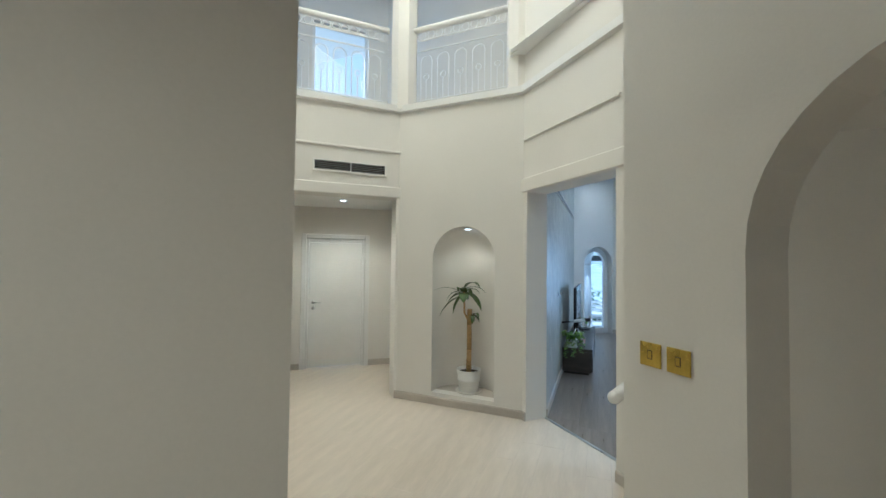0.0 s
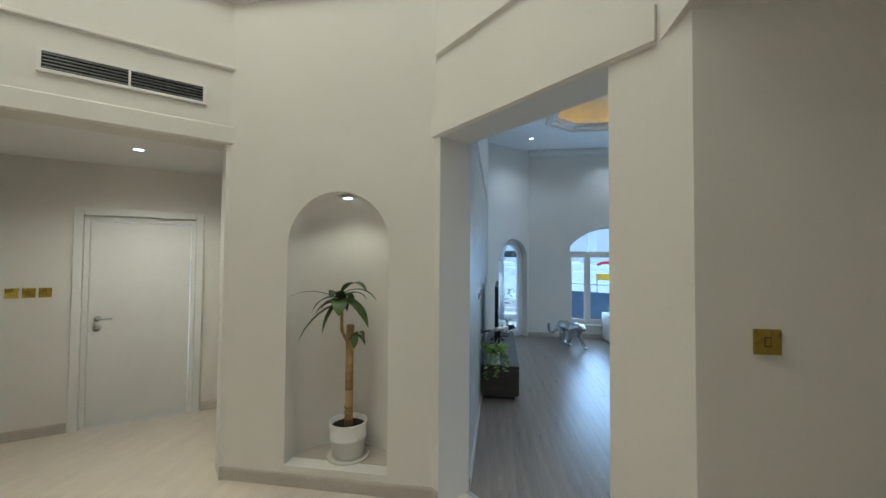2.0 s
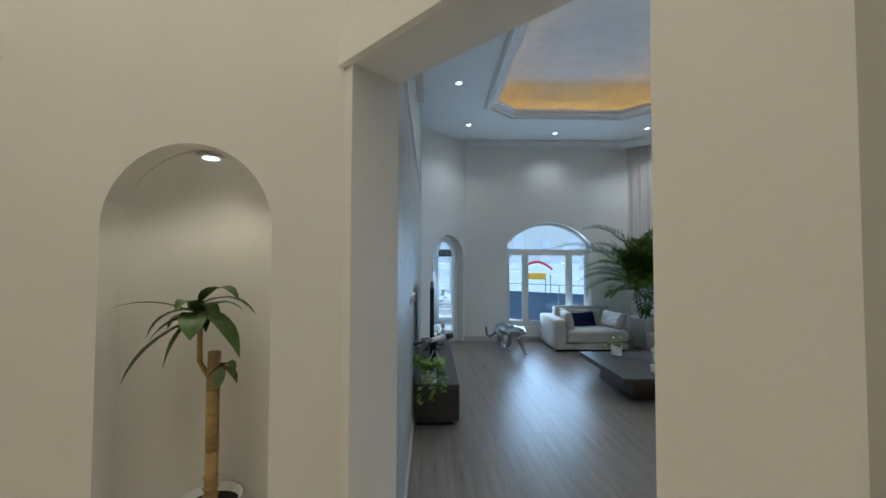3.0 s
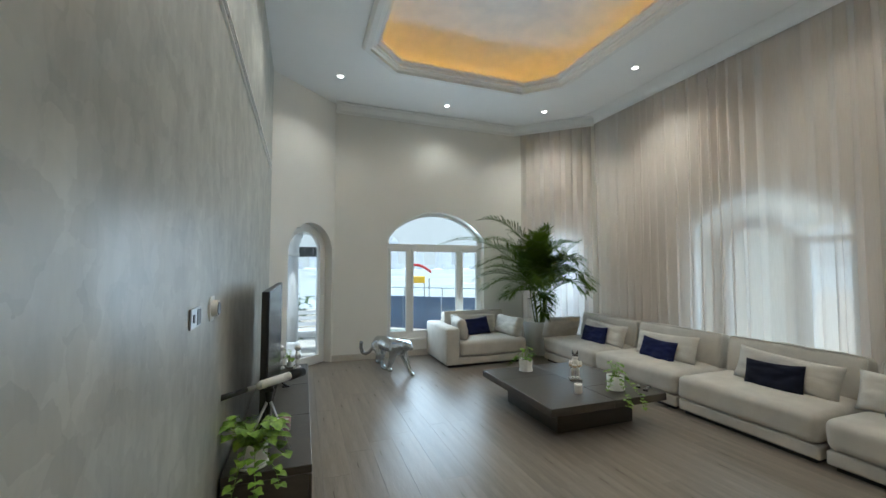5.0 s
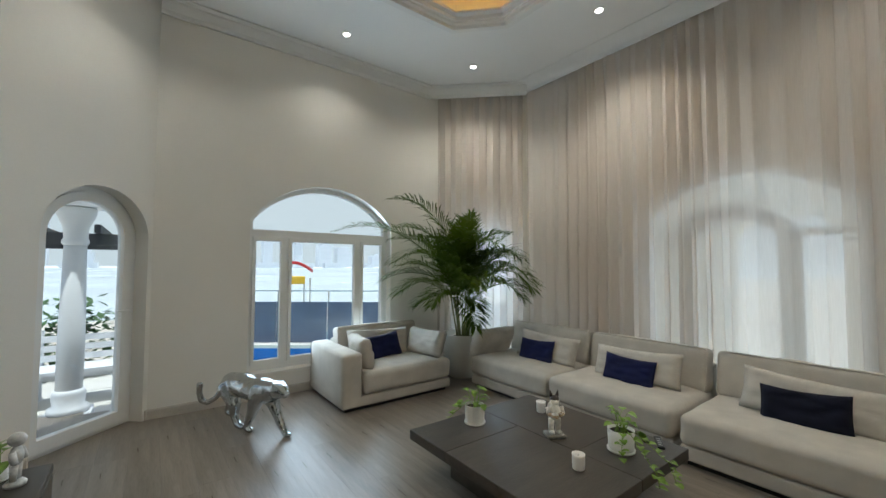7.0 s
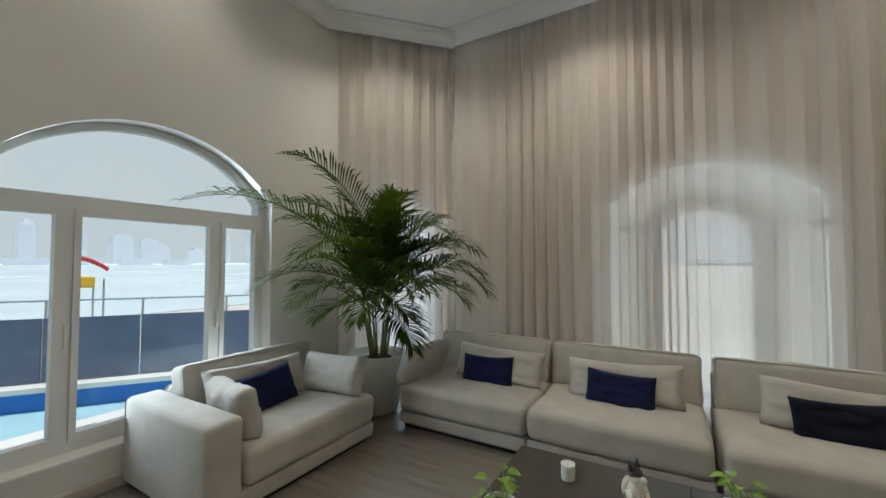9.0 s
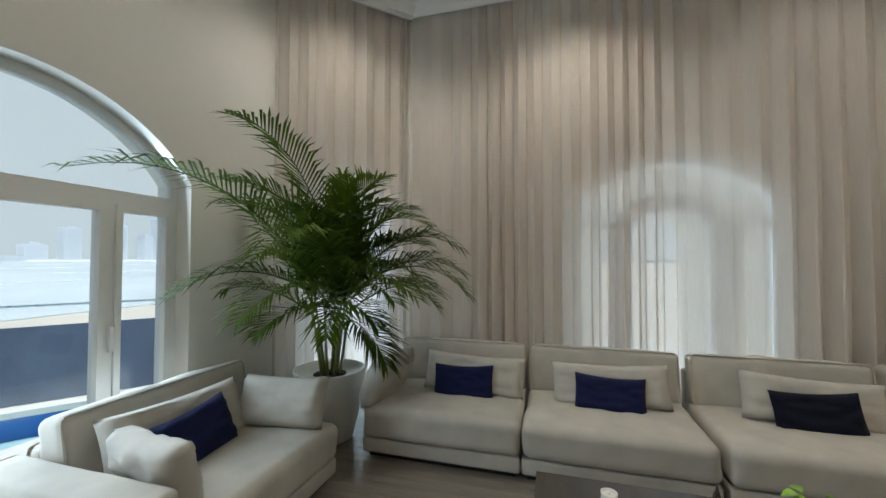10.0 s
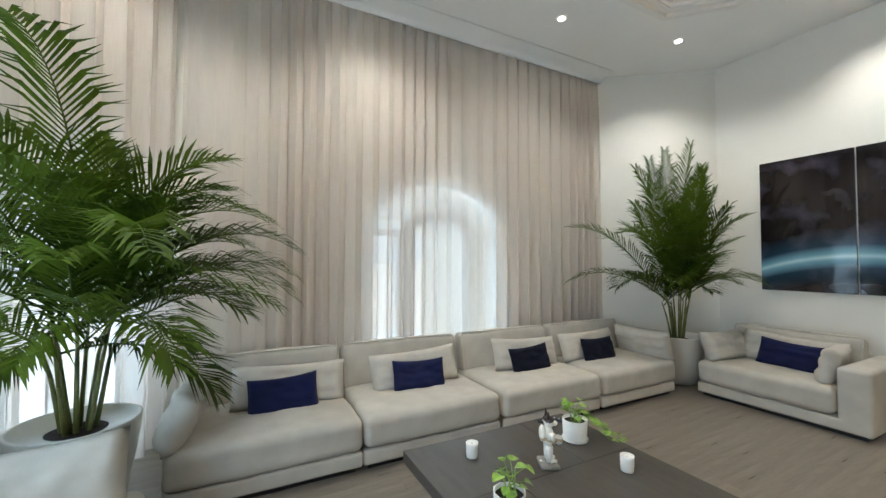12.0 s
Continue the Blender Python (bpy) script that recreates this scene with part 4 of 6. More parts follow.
# ---- seating ----
def soft_box(hx, hy, hz, r, crown=0.0, sag=0.0, seed=0, wrinkle=0.004, n=9):
    """An upholstered block with rounded edges, a full top and slight unevenness."""
    def axis(h):
        e = [-h, -h + 0.3 * r, -h + 0.65 * r, -h + r]
        mid = [(-h + r) + (2 * h - 2 * r) * i / n for i in range(1, n)]
        return e + mid + [-v for v in e[::-1]]
    ax, ay, az = axis(hx), axis(hy), axis(hz)
    bm = bmesh.new()
    cache = {}
    def vert(x, y, z):
        k = (round(x, 5), round(y, 5), round(z, 5))
        if k in cache:
            return cache[k]
        c = Vector((max(-hx + r, min(hx - r, x)), max(-hy + r, min(hy - r, y)), max(-hz + r, min(hz - r, z))))
        d = Vector((x, y, z)) - c
        p = c + d.normalized() * r if d.length > 1e-6 else c
        f = max(0, 1 - (x / hx) ** 4) * max(0, 1 - (y / hy) ** 4)
        if z > 0:
            p.z += crown * f
        nz = noise.noise((p.x * 5 + seed * 7.1, p.y * 5, p.z * 5))
        n2 = noise.noise((p.x * 14 + seed * 3.3, p.y * 14, p.z * 14))
        p += p.normalized() * (wrinkle * nz * 1.6 + wrinkle * 0.5 * n2)
        cache[k] = bm.verts.new(p)
        return cache[k]
    def grid(A, B, fn):
        for i in range(len(A) - 1):
            for j in range(len(B) - 1):
                try:
                    bm.faces.new((fn(A[i], B[j]), fn(A[i + 1], B[j]), fn(A[i + 1], B[j + 1]), fn(A[i], B[j + 1])))
                except ValueError:
                    pass
    for sg in (-1, 1):
        grid(ax, ay, lambda a, b: vert(a, b, sg * hz))
        grid(ax, az, lambda a, b: vert(a, sg * hy, b))
        grid(ay, az, lambda a, b: vert(sg * hx, a, b))
    return bm


def shifted(bm, m):
    bmesh.ops.transform(bm, matrix=m, verts=bm.verts)
    return bm


def piping(hx, hy, hz, r):
    """Thin corded seam round the front face of a cushion."""
    bm = bmesh.new()
    k, c = r * 0.27, 0.035
    x, z, y = hx - k, hz - k, -hy + k
    loop = []
    for sx, sz, a0 in ((1, 1, 0), (-1, 1, 90), (-1, -1, 180), (1, -1, 270)):
        for i in range(4):
            a = radians(a0 + 30 * i)
            loop.append(Vector((sx * (x - c) + c * math.cos(a), y, sz * (z - c) + c * math.sin(a) + (0.009 if sz > 0 else 0))))
    for a, b in zip(loop, loop[1:] + loop[:1]):
        tube(bm, a, b, 0.0065, seg=6, caps=False)
    return bm


def sofa(name, m, w, arm=0, label="", group="", seed=1):
    """A low deep sofa unit, front towards -y, width along x, origin at the front middle. arm: -1, 0 or 1."""
    s = empty(name, m, label, "sofa", group)
    x0, x1 = -w / 2, w / 2
    aw = 0.215
    if arm < 0:
        xa, x0 = x0, x0 + aw
    if arm > 0:
        xa, x1 = x1 - aw, x1 - aw
    full0, full1 = -w / 2 + 0.004, w / 2 - 0.004
    # Black stands in for the shadow in the gap below the base.
    part("plinth", boxm(full0 + 0.04, 0.05, 0.0, full1 - 0.04, 0.92, 0.028), BLACKP, s, "recessed plinth, black for the shadow gap under the base")
    part("base", shifted(soft_box((full1 - full0) / 2, 0.475, 0.052, 0.018, seed=seed, wrinkle=0.002, n=5), Matrix.Translation((0, 0.485, 0.088))), LINEN, s, smooth=True)
    sw, sc = (x1 - x0) / 2 - 0.006, (x0 + x1) / 2
    part("seat_cushion", shifted(soft_box(sw, 0.43, 0.112, 0.055, 0.020, seed=seed + 3, wrinkle=0.007, n=12), Matrix.Translation((sc, 0.415, 0.255))), LINEN, s, smooth=True)
    part("back_frame", shifted(soft_box(sw - 0.01, 0.06, 0.20, 0.03, seed=seed + 9, n=5), Matrix.Translation((sc, 0.905, 0.375))), LINEN, s, smooth=True)
    mb = Matrix.Translation((sc, 0.79, 0.522)) @ Matrix.Rotation(radians(-11), 4, 'X')
    bc = part("back_cushion", shifted(soft_box(sw - 0.012, 0.085, 0.19, 0.045, 0.010, seed=seed + 5, wrinkle=0.009, n=12), mb), LINEN, s, smooth=True)
    part("piping", shifted(piping(sw - 0.012, 0.085, 0.19, 0.045), mb), LINEN, bc)
    if arm:
        part("arm", shifted(soft_box(aw / 2, 0.475, 0.255, 0.035, 0.006, seed=seed + 7, wrinkle=0.003, n=6), Matrix.Translation((xa + aw / 2, 0.485, 0.305))), LINEN, s, smooth=True)
    return s


for i, yc in enumerate((8.655, 7.52, 6.36, 5.20)):
    sofa("sofa_module", pose(3.345, yc, 0, 0, 0, -90), 1.135, 0, "armless light grey linen sofa module in a long row", "long sofa modules", seed=i * 11 + 1)
sofa("armchair_sofa", pose(2.40, 9.235, 0), 1.32, -1, "wide light grey linen seat with one block arm, under the window", "one-armed sofas", seed=61)
sofa("armchair_sofa", pose(2.585, 4.43, 0, 0, 0, 180), 1.33, 1, "wide light grey linen seat with one block arm, under the pictures", "one-armed sofas", seed=81)


def cushion(name, m, w, h, t, material, label, group, seed=0):
    """A stuffed cushion standing up: width x, height z, pinched corners."""
    n = 16
    bm = bmesh.new()
    grids = []
    for sg in (-1, 1):
        g = []
        for i in range(n + 1):
            row = []
            for j in range(n + 1):
                a, b = -1 + 2 * i / n, -1 + 2 * j / n
                edge = max(0.0, (1 - a ** 6)) ** 0.40 * max(0.0, (1 - b ** 6)) ** 0.40
                pin = 1 - 0.025 * (1 - a * a) * b * b
                pin2 = 1 - 0.03 * (1 - b * b) * a * a
                k = 0.020 * noise.noise((a * 2.6 + seed, b * 2.6, sg)) + 0.012 * noise.noise((a * 5 + b * 3 + seed, b * 7 - a * 2, sg * 2)) + 0.006 * math.sin(9 * (abs(a) + abs(b)) + seed) * (a * b) ** 2
                row.append(bm.verts.new((a * w / 2 * pin2, sg * (t / 2 * edge + k * edge), b * h / 2 * pin - 0.015 * (1 - a * a) * (b > 0) * b)))
            g.append(row)
        grids.append(g)
    for g, f in ((grids[0], 1), (grids[1], -1)):
        for i in range(n):
            for j in range(n):
                q = (g[i][j], g[i + 1][j], g[i + 1][j + 1], g[i][j + 1])
                bm.faces.new(q if f > 0 else q[::-1])
    bmesh.ops.remove_doubles(bm, verts=bm.verts, dist=0.0006)
    ob = link_mesh(name, bm, material, None, "", True)
    ob.matrix_basis = m
    return tagged(ob, label, "cushion", group)


BG, NV = "beige scatter cushions", "navy scatter cushions"
LBB, LNV = "plump beige-grey linen cushion leaning on the sofa back", "small navy velvet lumbar cushion leaning on a beige one"
for i, (yb, yn, tilt) in enumerate(((8.50, 8.56, 2), (7.49, 7.50, -2), (6.28, 6.31, 3), (5.40, 5.36, -1))):
    cushion("cushion", pose(3.865, yb, 0.513, 0, 0, -90) @ pose(0, 0, 0, -20, tilt, 0), 0.80, 0.31, 0.15, LINEN2, LBB, BG, i * 3.3)
    cushion("navy_cushion", pose(3.755, yn, 0.480, 0, 0, -90) @ pose(0, 0, 0, -18, -tilt, 0), 0.47, 0.255, 0.085, NAVY if i < 2 else BLACKV, LNV if i < 2 else "small black velvet lumbar cushion leaning on a beige one", NV, i * 5.1)
cushion("cushion", pose(3.62, 9.13, 0.52, 0, 0, 176) @ pose(0, 0, 0, -22, 0, 0), 0.62, 0.34, 0.17, LINEN2, "beige-grey linen cushion at the end of the row, by the palm", BG, 21)
cushion("cushion", pose(3.66, 4.74, 0.52, 0, 0, 4) @ pose(0, 0, 0, -22, 0, 0), 0.66, 0.34, 0.17, LINEN2, "beige-grey linen cushion at the end of the row, by the palm", BG, 27)
# on the seat under the window
cushion("cushion", pose(2.44, 9.83, 0.525, -20, 2, 0), 0.80, 0.33, 0.16, LINEN2, LBB, BG, 31)
cushion("navy_cushion", pose(2.40, 9.70, 0.505, -22, -4, 3), 0.50, 0.28, 0.11, NAVY, LNV, NV, 33)
cushion("cushion", pose(2.06, 9.52, 0.525, 0, 0, 84) @ pose(0, 0, 0, -14, 0, 0), 0.46, 0.33, 0.15, LINEN2, "beige-grey linen cushion leaning on the block arm", BG, 35)
cushion("cushion", pose(2.92, 9.56, 0.515, 0, 0, -80) @ pose(0, 0, 0, -24, 0, 0), 0.58, 0.33, 0.17, LINEN2, "beige-grey linen cushion at the open end of the seat", BG, 37)
# on the seat under the pictures
cushion("cushion", pose(2.66, 3.83, 0.525, -20, 2, 180), 0.86, 0.33, 0.16, LINEN2, LBB, BG, 41)
cushion("navy_cushion", pose(2.62, 3.96, 0.505, -22, 3, 178), 0.52, 0.28, 0.11, NAVY, LNV, NV, 43)
cushion("cushion", pose(2.245, 4.10, 0.525, 0, 0, 96) @ pose(0, 0, 0, -14, 0, 0), 0.46, 0.33, 0.14, LINEN2, "beige-grey linen cushion leaning on the block arm", BG, 45)
cushion("cushion", pose(3.14, 4.08, 0.515, 0, 0, -98) @ pose(0, 0, 0, -24, 0, 0), 0.60, 0.33, 0.17, LINEN2, "beige-grey linen cushion at the open end of the seat", BG, 47)


# ---- coffee table and what stands on it ----
def coffee_table():
    t = empty("coffee_table", pose(2.32, 7.335, 0), "low square dark oak coffee table on a block base", "coffee table")
    X0, X1, Y0, Y1 = -0.62, 0.62, -0.635, 0.635
    xs, ya, yb = 0.03, 0.235, -0.235
    for x0, x1, y0, y1 in ((X0, xs, ya, Y1), (X0, xs, Y0, ya), (xs, X1, yb, Y1), (xs, X1, Y0, yb)):
        part("top_panel", boxm(x0 + 0.0012, y0 + 0.0012, 0.235, x1 - 0.0012, y1 - 0.0012, 0.30, 0.0025, 1), DARKWOOD, t)
    part("top_core", boxm(X0 + 0.01, Y0 + 0.01, 0.24, X1 - 0.01, Y1 - 0.01, 0.294), BLACKP, t)
    part("base", boxm(-0.42, -0.435, 0.0, 0.42, 0.435, 0.2345, 0.004, 1), DARKWOOD, t)
    return t


coffee_table()
TT = 0.3005


def leafy_pot(x, y, z, r, h, seed, spread, trail, n, label, facets=0, size=0.05, up=0.12):
    """A small trailing plant in a pot on a saucer."""
    rnd = random.Random(seed)
    t = empty("potted_pothos", Matrix.Translation((x, y, z)), label, "plant", "trailing pothos plants")
    seg = facets or 32
    part("saucer", lathe(bmesh.new(), [(r * 0.75, 0.0), (r * 1.02, 0.003), (r * 1.05, 0.014), (r * 0.9, 0.012)], 28), CERAM, t, smooth=True)
    part("pot", lathe(bmesh.new(), [(r * 0.90, 0.0125), (r * 0.93, 0.02), (r, h), (r * 0.92, h), (r * 0.88, h * 0.86)], seg), CERAM, t, smooth=not facets)
    part("soil", lathe(bmesh.new(), [(0.004, h * 0.84), (r * 0.90, h * 0.84), (r * 0.88, h * 0.865), (0.004, h * 0.88)], 20), SOIL, t)
    bs, bl = bmesh.new(), bmesh.new()
    def leaf(p, d, sz):
        d = d.normalized()
        side = d.cross(Vector((0, 0, 1)))
        side = side.normalized() if side.length > 1e-3 else Vector((1, 0, 0))
        nr = side.cross(d)
        rows = []
        for k, wd in ((0, 0.14), (0.15, 0.42), (0.42, 0.52), (0.74, 0.36), (1.0, 0.02)):
            q = p + d * sz * k - nr * sz * 0.35 * k * k
            rows.append([bl.verts.new(q - side * sz * wd + nr * sz * wd * 0.3), bl.verts.new(q), bl.verts.new(q + side * sz * wd + nr * sz * wd * 0.3)])
        for a, b in zip(rows, rows[1:]):
            bl.faces.new((a[0], a[1], b[1], b[0]))
            bl.faces.new((a[1], a[2], b[2], b[1]))
    for i in range(n):
        az = rnd.uniform(0, 6.28)
        tip = Vector((math.cos(az) * spread * rnd.uniform(0.25, 1), math.sin(az) * spread * rnd.uniform(0.25, 1), h + rnd.uniform(0.02, up)))
        base = Vector((rnd.uniform(-r, r) * 0.4, rnd.uniform(-r, r) * 0.4, h * 0.86))
        mid = (base + tip) / 2 + Vector((0, 0, 0.025))
        tube(bs, base, mid, 0.0022, 0.002, 5, False)
        tube(bs, mid, tip, 0.002, 0.0015, 5, False)
        leaf(tip, Vector((math.cos(az), math.sin(az), rnd.uniform(-0.3, 0.5))), size * rnd.uniform(0.8, 1.35))
    for (dx, dy, length, drop) in trail:
        d = Vector((dx, dy, 0)).normalized()
        p = Vector((d.x * r * 0.8, d.y * r * 0.8, h))
        steps = int(length / 0.03)
        for k in range(steps):
            zt = max(0.012, h - k * 0.022) if not drop or p.y + y > drop else p.z - 0.024
            go = 0.03 if zt > 0 else 0.008
            q = Vector((p.x + d.x * go + rnd.uniform(-0.008, 0.008), p.y + d.y * go + rnd.uniform(-0.008, 0.008), zt))
            tube(bs, p, q, 0.002, 0.002, 5, False)
            az = rnd.uniform(0, 6.28)
            for _ in range(1 + k % 2):
                az += 2.4
                leaf(q + Vector((0, 0, 0.006)), Vector((math.cos(az) + d.x, math.sin(az) + d.y, rnd.uniform(0.1, 0.7))), size * rnd.uniform(0.7, 1.15))
            p = q
    part("vine", bs, POTHOS, t)
    part("foliage", bl, POTHOS, t, "glossy bright green leaves", True)
    return t


leafy_pot(2.14, 7.79, TT, 0.073, 0.130, 5, 0.085, [(-1, 0.5, 0.15, 0), (-0.6, 1, 0.09, 0)], 13, "pothos in a faceted white pot on the coffee table", 10, 0.042)
leafy_pot(2.58, 6.94, TT, 0.078, 0.130, 9, 0.085, [(-0.35, -1, 0.30, 6.685), (0.05, -1, 0.30, 6.685), (-1, -0.5, 0.15, 0)], 15, "pothos trailing from a white pot across the coffee table", 0, 0.042)


def candle(x, y, z, material=WAX, label="white ribbed candle jar", r=0.036, h=0.082, group="candles"):
    t = empty("candle", Matrix.Translation((x, y, z)), label, "candle", group)
    part("jar", lathe(bmesh.new(), [(r * 0.85, 0), (r * 0.95, 0.006), (r * 0.90, h * 0.25), (r, h * 0.36), (r * 0.92, h * 0.5), (r, h * 0.64), (r * 0.95, h * 0.78), (r * 1.02, h), (r * 0.94, h), (r * 0.88, h * 0.86)], 30), material, t, smooth=True)
    part("wax", lathe(bmesh.new(), [(0.003, h * 0.84), (r * 0.88, h * 0.84), (r * 0.86, h * 0.87), (0.003, h * 0.875)], 24), WAX, t)
    part("wick", tube(bmesh.new(), (0, 0, h * 0.86), (0.001, 0, h * 0.98), 0.0012, seg=5), BLACKP, t)
    return t


candle(2.18, 6.97, TT)
candle(2.69, 7.64, TT)
PINK = surface("pink_wax_glass", (0.55, 0.36, 0.38), 0.3, vary=0.08, bump=0.05)


def statue_mat():
    return surface("painted_resin", (0.66, 0.64, 0.60), 0.5, vary=0.5, scale=16, fine=60, bump=0.2, tint=(0.72, 0.70, 0.66))


RESIN = statue_mat()


def dog_mat():
    """Painted statuette: grey slab, tan legs and paws, white suit, dark mask and ears by height."""
    m = surface("painted_dog_resin", (0.66, 0.64, 0.60), 0.45, vary=0.3, scale=16, fine=60, bump=0.2, tint=(0.72, 0.70, 0.66))
    n, l = m.node_tree.nodes, m.node_tree.links
    b = n["Principled BSDF"]
    base = b.inputs["Base Color"].links[0].from_socket
    tc, sp, nz, ad, ramp, mx = n.new("ShaderNodeTexCoord"), n.new("ShaderNodeSeparateXYZ"), n.new("ShaderNodeTexNoise"), n.new("ShaderNodeMath"), n.new("ShaderNodeValToRGB"), n.new("ShaderNodeMix")
    nz.inputs["Scale"].default_value = 30
    l.new(tc.outputs["Object"], sp.inputs[0])
    l.new(tc.outputs["Object"], nz.inputs["Vector"])
    ad.operation = 'MULTIPLY_ADD'
    ad.inputs[1].default_value = 0.035
    l.new(nz.outputs["Fac"], ad.inputs[0])
    l.new(sp.outputs["Z"], ad.inputs[2])
    mr = n.new("ShaderNodeMapRange")
    mr.inputs["From Max"].default_value = 0.32
    l.new(ad.outputs[0], mr.inputs["Value"])
    cr = ramp.color_ramp
    cr.interpolation = 'CONSTANT'
    cr.elements[0].color = (0.22, 0.21, 0.19, 1)
    cr.elements[1].position, cr.elements[1].color = 0.14, (0.78, 0.76, 0.72, 1)
    for p, c in ((0.50, (0.50, 0.38, 0.24, 1)), (0.55, (0.78, 0.76, 0.72, 1)), (0.81, (0.045, 0.032, 0.025, 1))):
        e = cr.elements.new(p)
        e.color = c
    l.new(mr.outputs["Result"], ramp.inputs["Fac"])
    mx.data_type, mx.blend_type = 'RGBA', 'MULTIPLY'
    mx.inputs["Factor"].default_value = 1.0
    l.new(base, mx.inputs[6])
    l.new(ramp.outputs["Color"], mx.inputs[7])
    gain = n.new("ShaderNodeMix")
    gain.data_type, gain.blend_type = 'RGBA', 'MULTIPLY'
    gain.inputs["Factor"].default_value = 1.0
    gain.inputs[7].default_value = (1.4, 1.4, 1.4, 1)
    l.new(mx.outputs[2], gain.inputs[6])
    l.new(gain.outputs[2], b.inputs["Base Color"])
    return m


DOGM = dog_mat()


def dog_figure(x, y, z, turn):
    """A standing dog in a padded suit on a slab, one plain mesh."""
    bm = bmesh.new()
    box(bm, -0.062, -0.05, 0, 0.062, 0.05, 0.022, 0.005, 1)
    for sx in (-1, 1):
        tube(bm, (sx * 0.024, 0.0, 0.03), (sx * 0.022, 0, 0.115), 0.017, 0.021, 10)
        blob(bm, (sx * 0.025, -0.014, 0.033), (0.017, 0.030, 0.013), 10)
        tube(bm, (sx * 0.046, -0.002, 0.192), (sx * 0.052, -0.018, 0.150), 0.016, 0.014, 10)
        tube(bm, (sx * 0.052, -0.018, 0.150), (sx * 0.018, -0.045, 0.150), 0.014, 0.011, 10)
        tube(bm, (sx * 0.020, 0.004, 0.262), (sx * 0.028, 0.006, 0.300), 0.013, 0.002, 8)
    blob(bm, (0, 0, 0.160), (0.043, 0.032, 0.056), 14)
    blob(bm, (0, 0.032, 0.175), (0.036, 0.020, 0.046), 10)
    blob(bm, (0, -0.004, 0.238), (0.032, 0.030, 0.032), 14)
    blob(bm, (0, -0.034, 0.229), (0.017, 0.018, 0.014), 10)
    blob(bm, (-0.02, -0.052, 0.148), (0.026, 0.024, 0.026), 12)
    ob = link_mesh("dog_statuette", bm, DOGM, None, "", True)
    ob.matrix_basis = Matrix.Translation((x, y, z)) @ Matrix.Rotation(radians(turn), 4, 'Z')
    return tagged(ob, "dark-faced dog statuette in a white padded suit on a slab", "statuette")


dog_figure(2.42, 7.31, TT, -28)


def remote(x, y, z, turn, ln=0.15, label="slim black remote control lying on the table"):
    t = empty("remote_control", Matrix.Translation((x, y, z)) @ Matrix.Rotation(radians(turn), 4, 'Z'), label, "remote control", "remote controls")
    part("body", boxm(-0.02, -ln / 2, 0, 0.02, ln / 2, 0.016, 0.004, 2), BLACKP, t)
    for k in range(4):
        part("button", boxm(-0.012, -ln * 0.35 + k * ln * 0.18, 0.0162, 0.012, -ln * 0.35 + k * ln * 0.18 + 0.008, 0.018), STEEL, t)
    return t


remote(2.85, 6.93, TT, -50, 0.12)
remote(2.86, 6.84, TT, -58, 0.17)


# ---- television wall ----
def tv_unit():
    t = empty("tv_unit", pose(-0.355, 7.40, 0), "long low dark oak television unit", "tv unit")
    part("plinth", boxm(-0.19, -1.12, 0.0, 0.17, 1.12, 0.04), BLACKP, t)
    part("body", boxm(-0.212, -1.15, 0.0405, 0.205, 1.15, 0.345, 0.003, 1), DARKWOOD, t)
    for i in range(3):
        y0 = -1.148 + i * 0.766
        part("drawer_front", boxm(0.2055, y0 + 0.004, 0.05, 0.222, y0 + 0.760, 0.338, 0.003, 1), DARKWOOD, t)
        part("top_panel", boxm(-0.212, y0 + 0.001, 0.3455, 0.222, y0 + 0.764, 0.39, 0.003, 1), DARKWOOD, t)
    return t


tv_unit()
UT = 0.3905


def television():
    t = empty("television", pose(-0.40, 7.245, UT), "large flat black television, switched off, on two feet", "television")
    part("housing", boxm(-0.022, -0.727, 0.08, 0.014, 0.727, 0.905, 0.006, 2), BLACKP, t)
    part("bezel", boxm(0.0142, -0.729, 0.078, 0.020, 0.729, 0.907, 0.002, 1), BLACKP, t)
    part("screen", boxm(0.0202, -0.720, 0.092, 0.0215, 0.720, 0.898), SCREEN, t, "dark glossy screen")
    for y in (-0.48, 0.48):
        bm = bmesh.new()
        tube(bm, (0, y, 0.09), (0.09, y, 0.006), 0.010, seg=8)
        tube(bm, (0, y, 0.09), (-0.09, y, 0.006), 0.010, seg=8)
        box(bm, 0.05, y - 0.012, 0.0, 0.11, y + 0.012, 0.012)
        box(bm, -0.11, y - 0.012, 0.0, -0.05, y + 0.012, 0.012)
        part("foot", bm, BLACKP, t)
    return t


television()


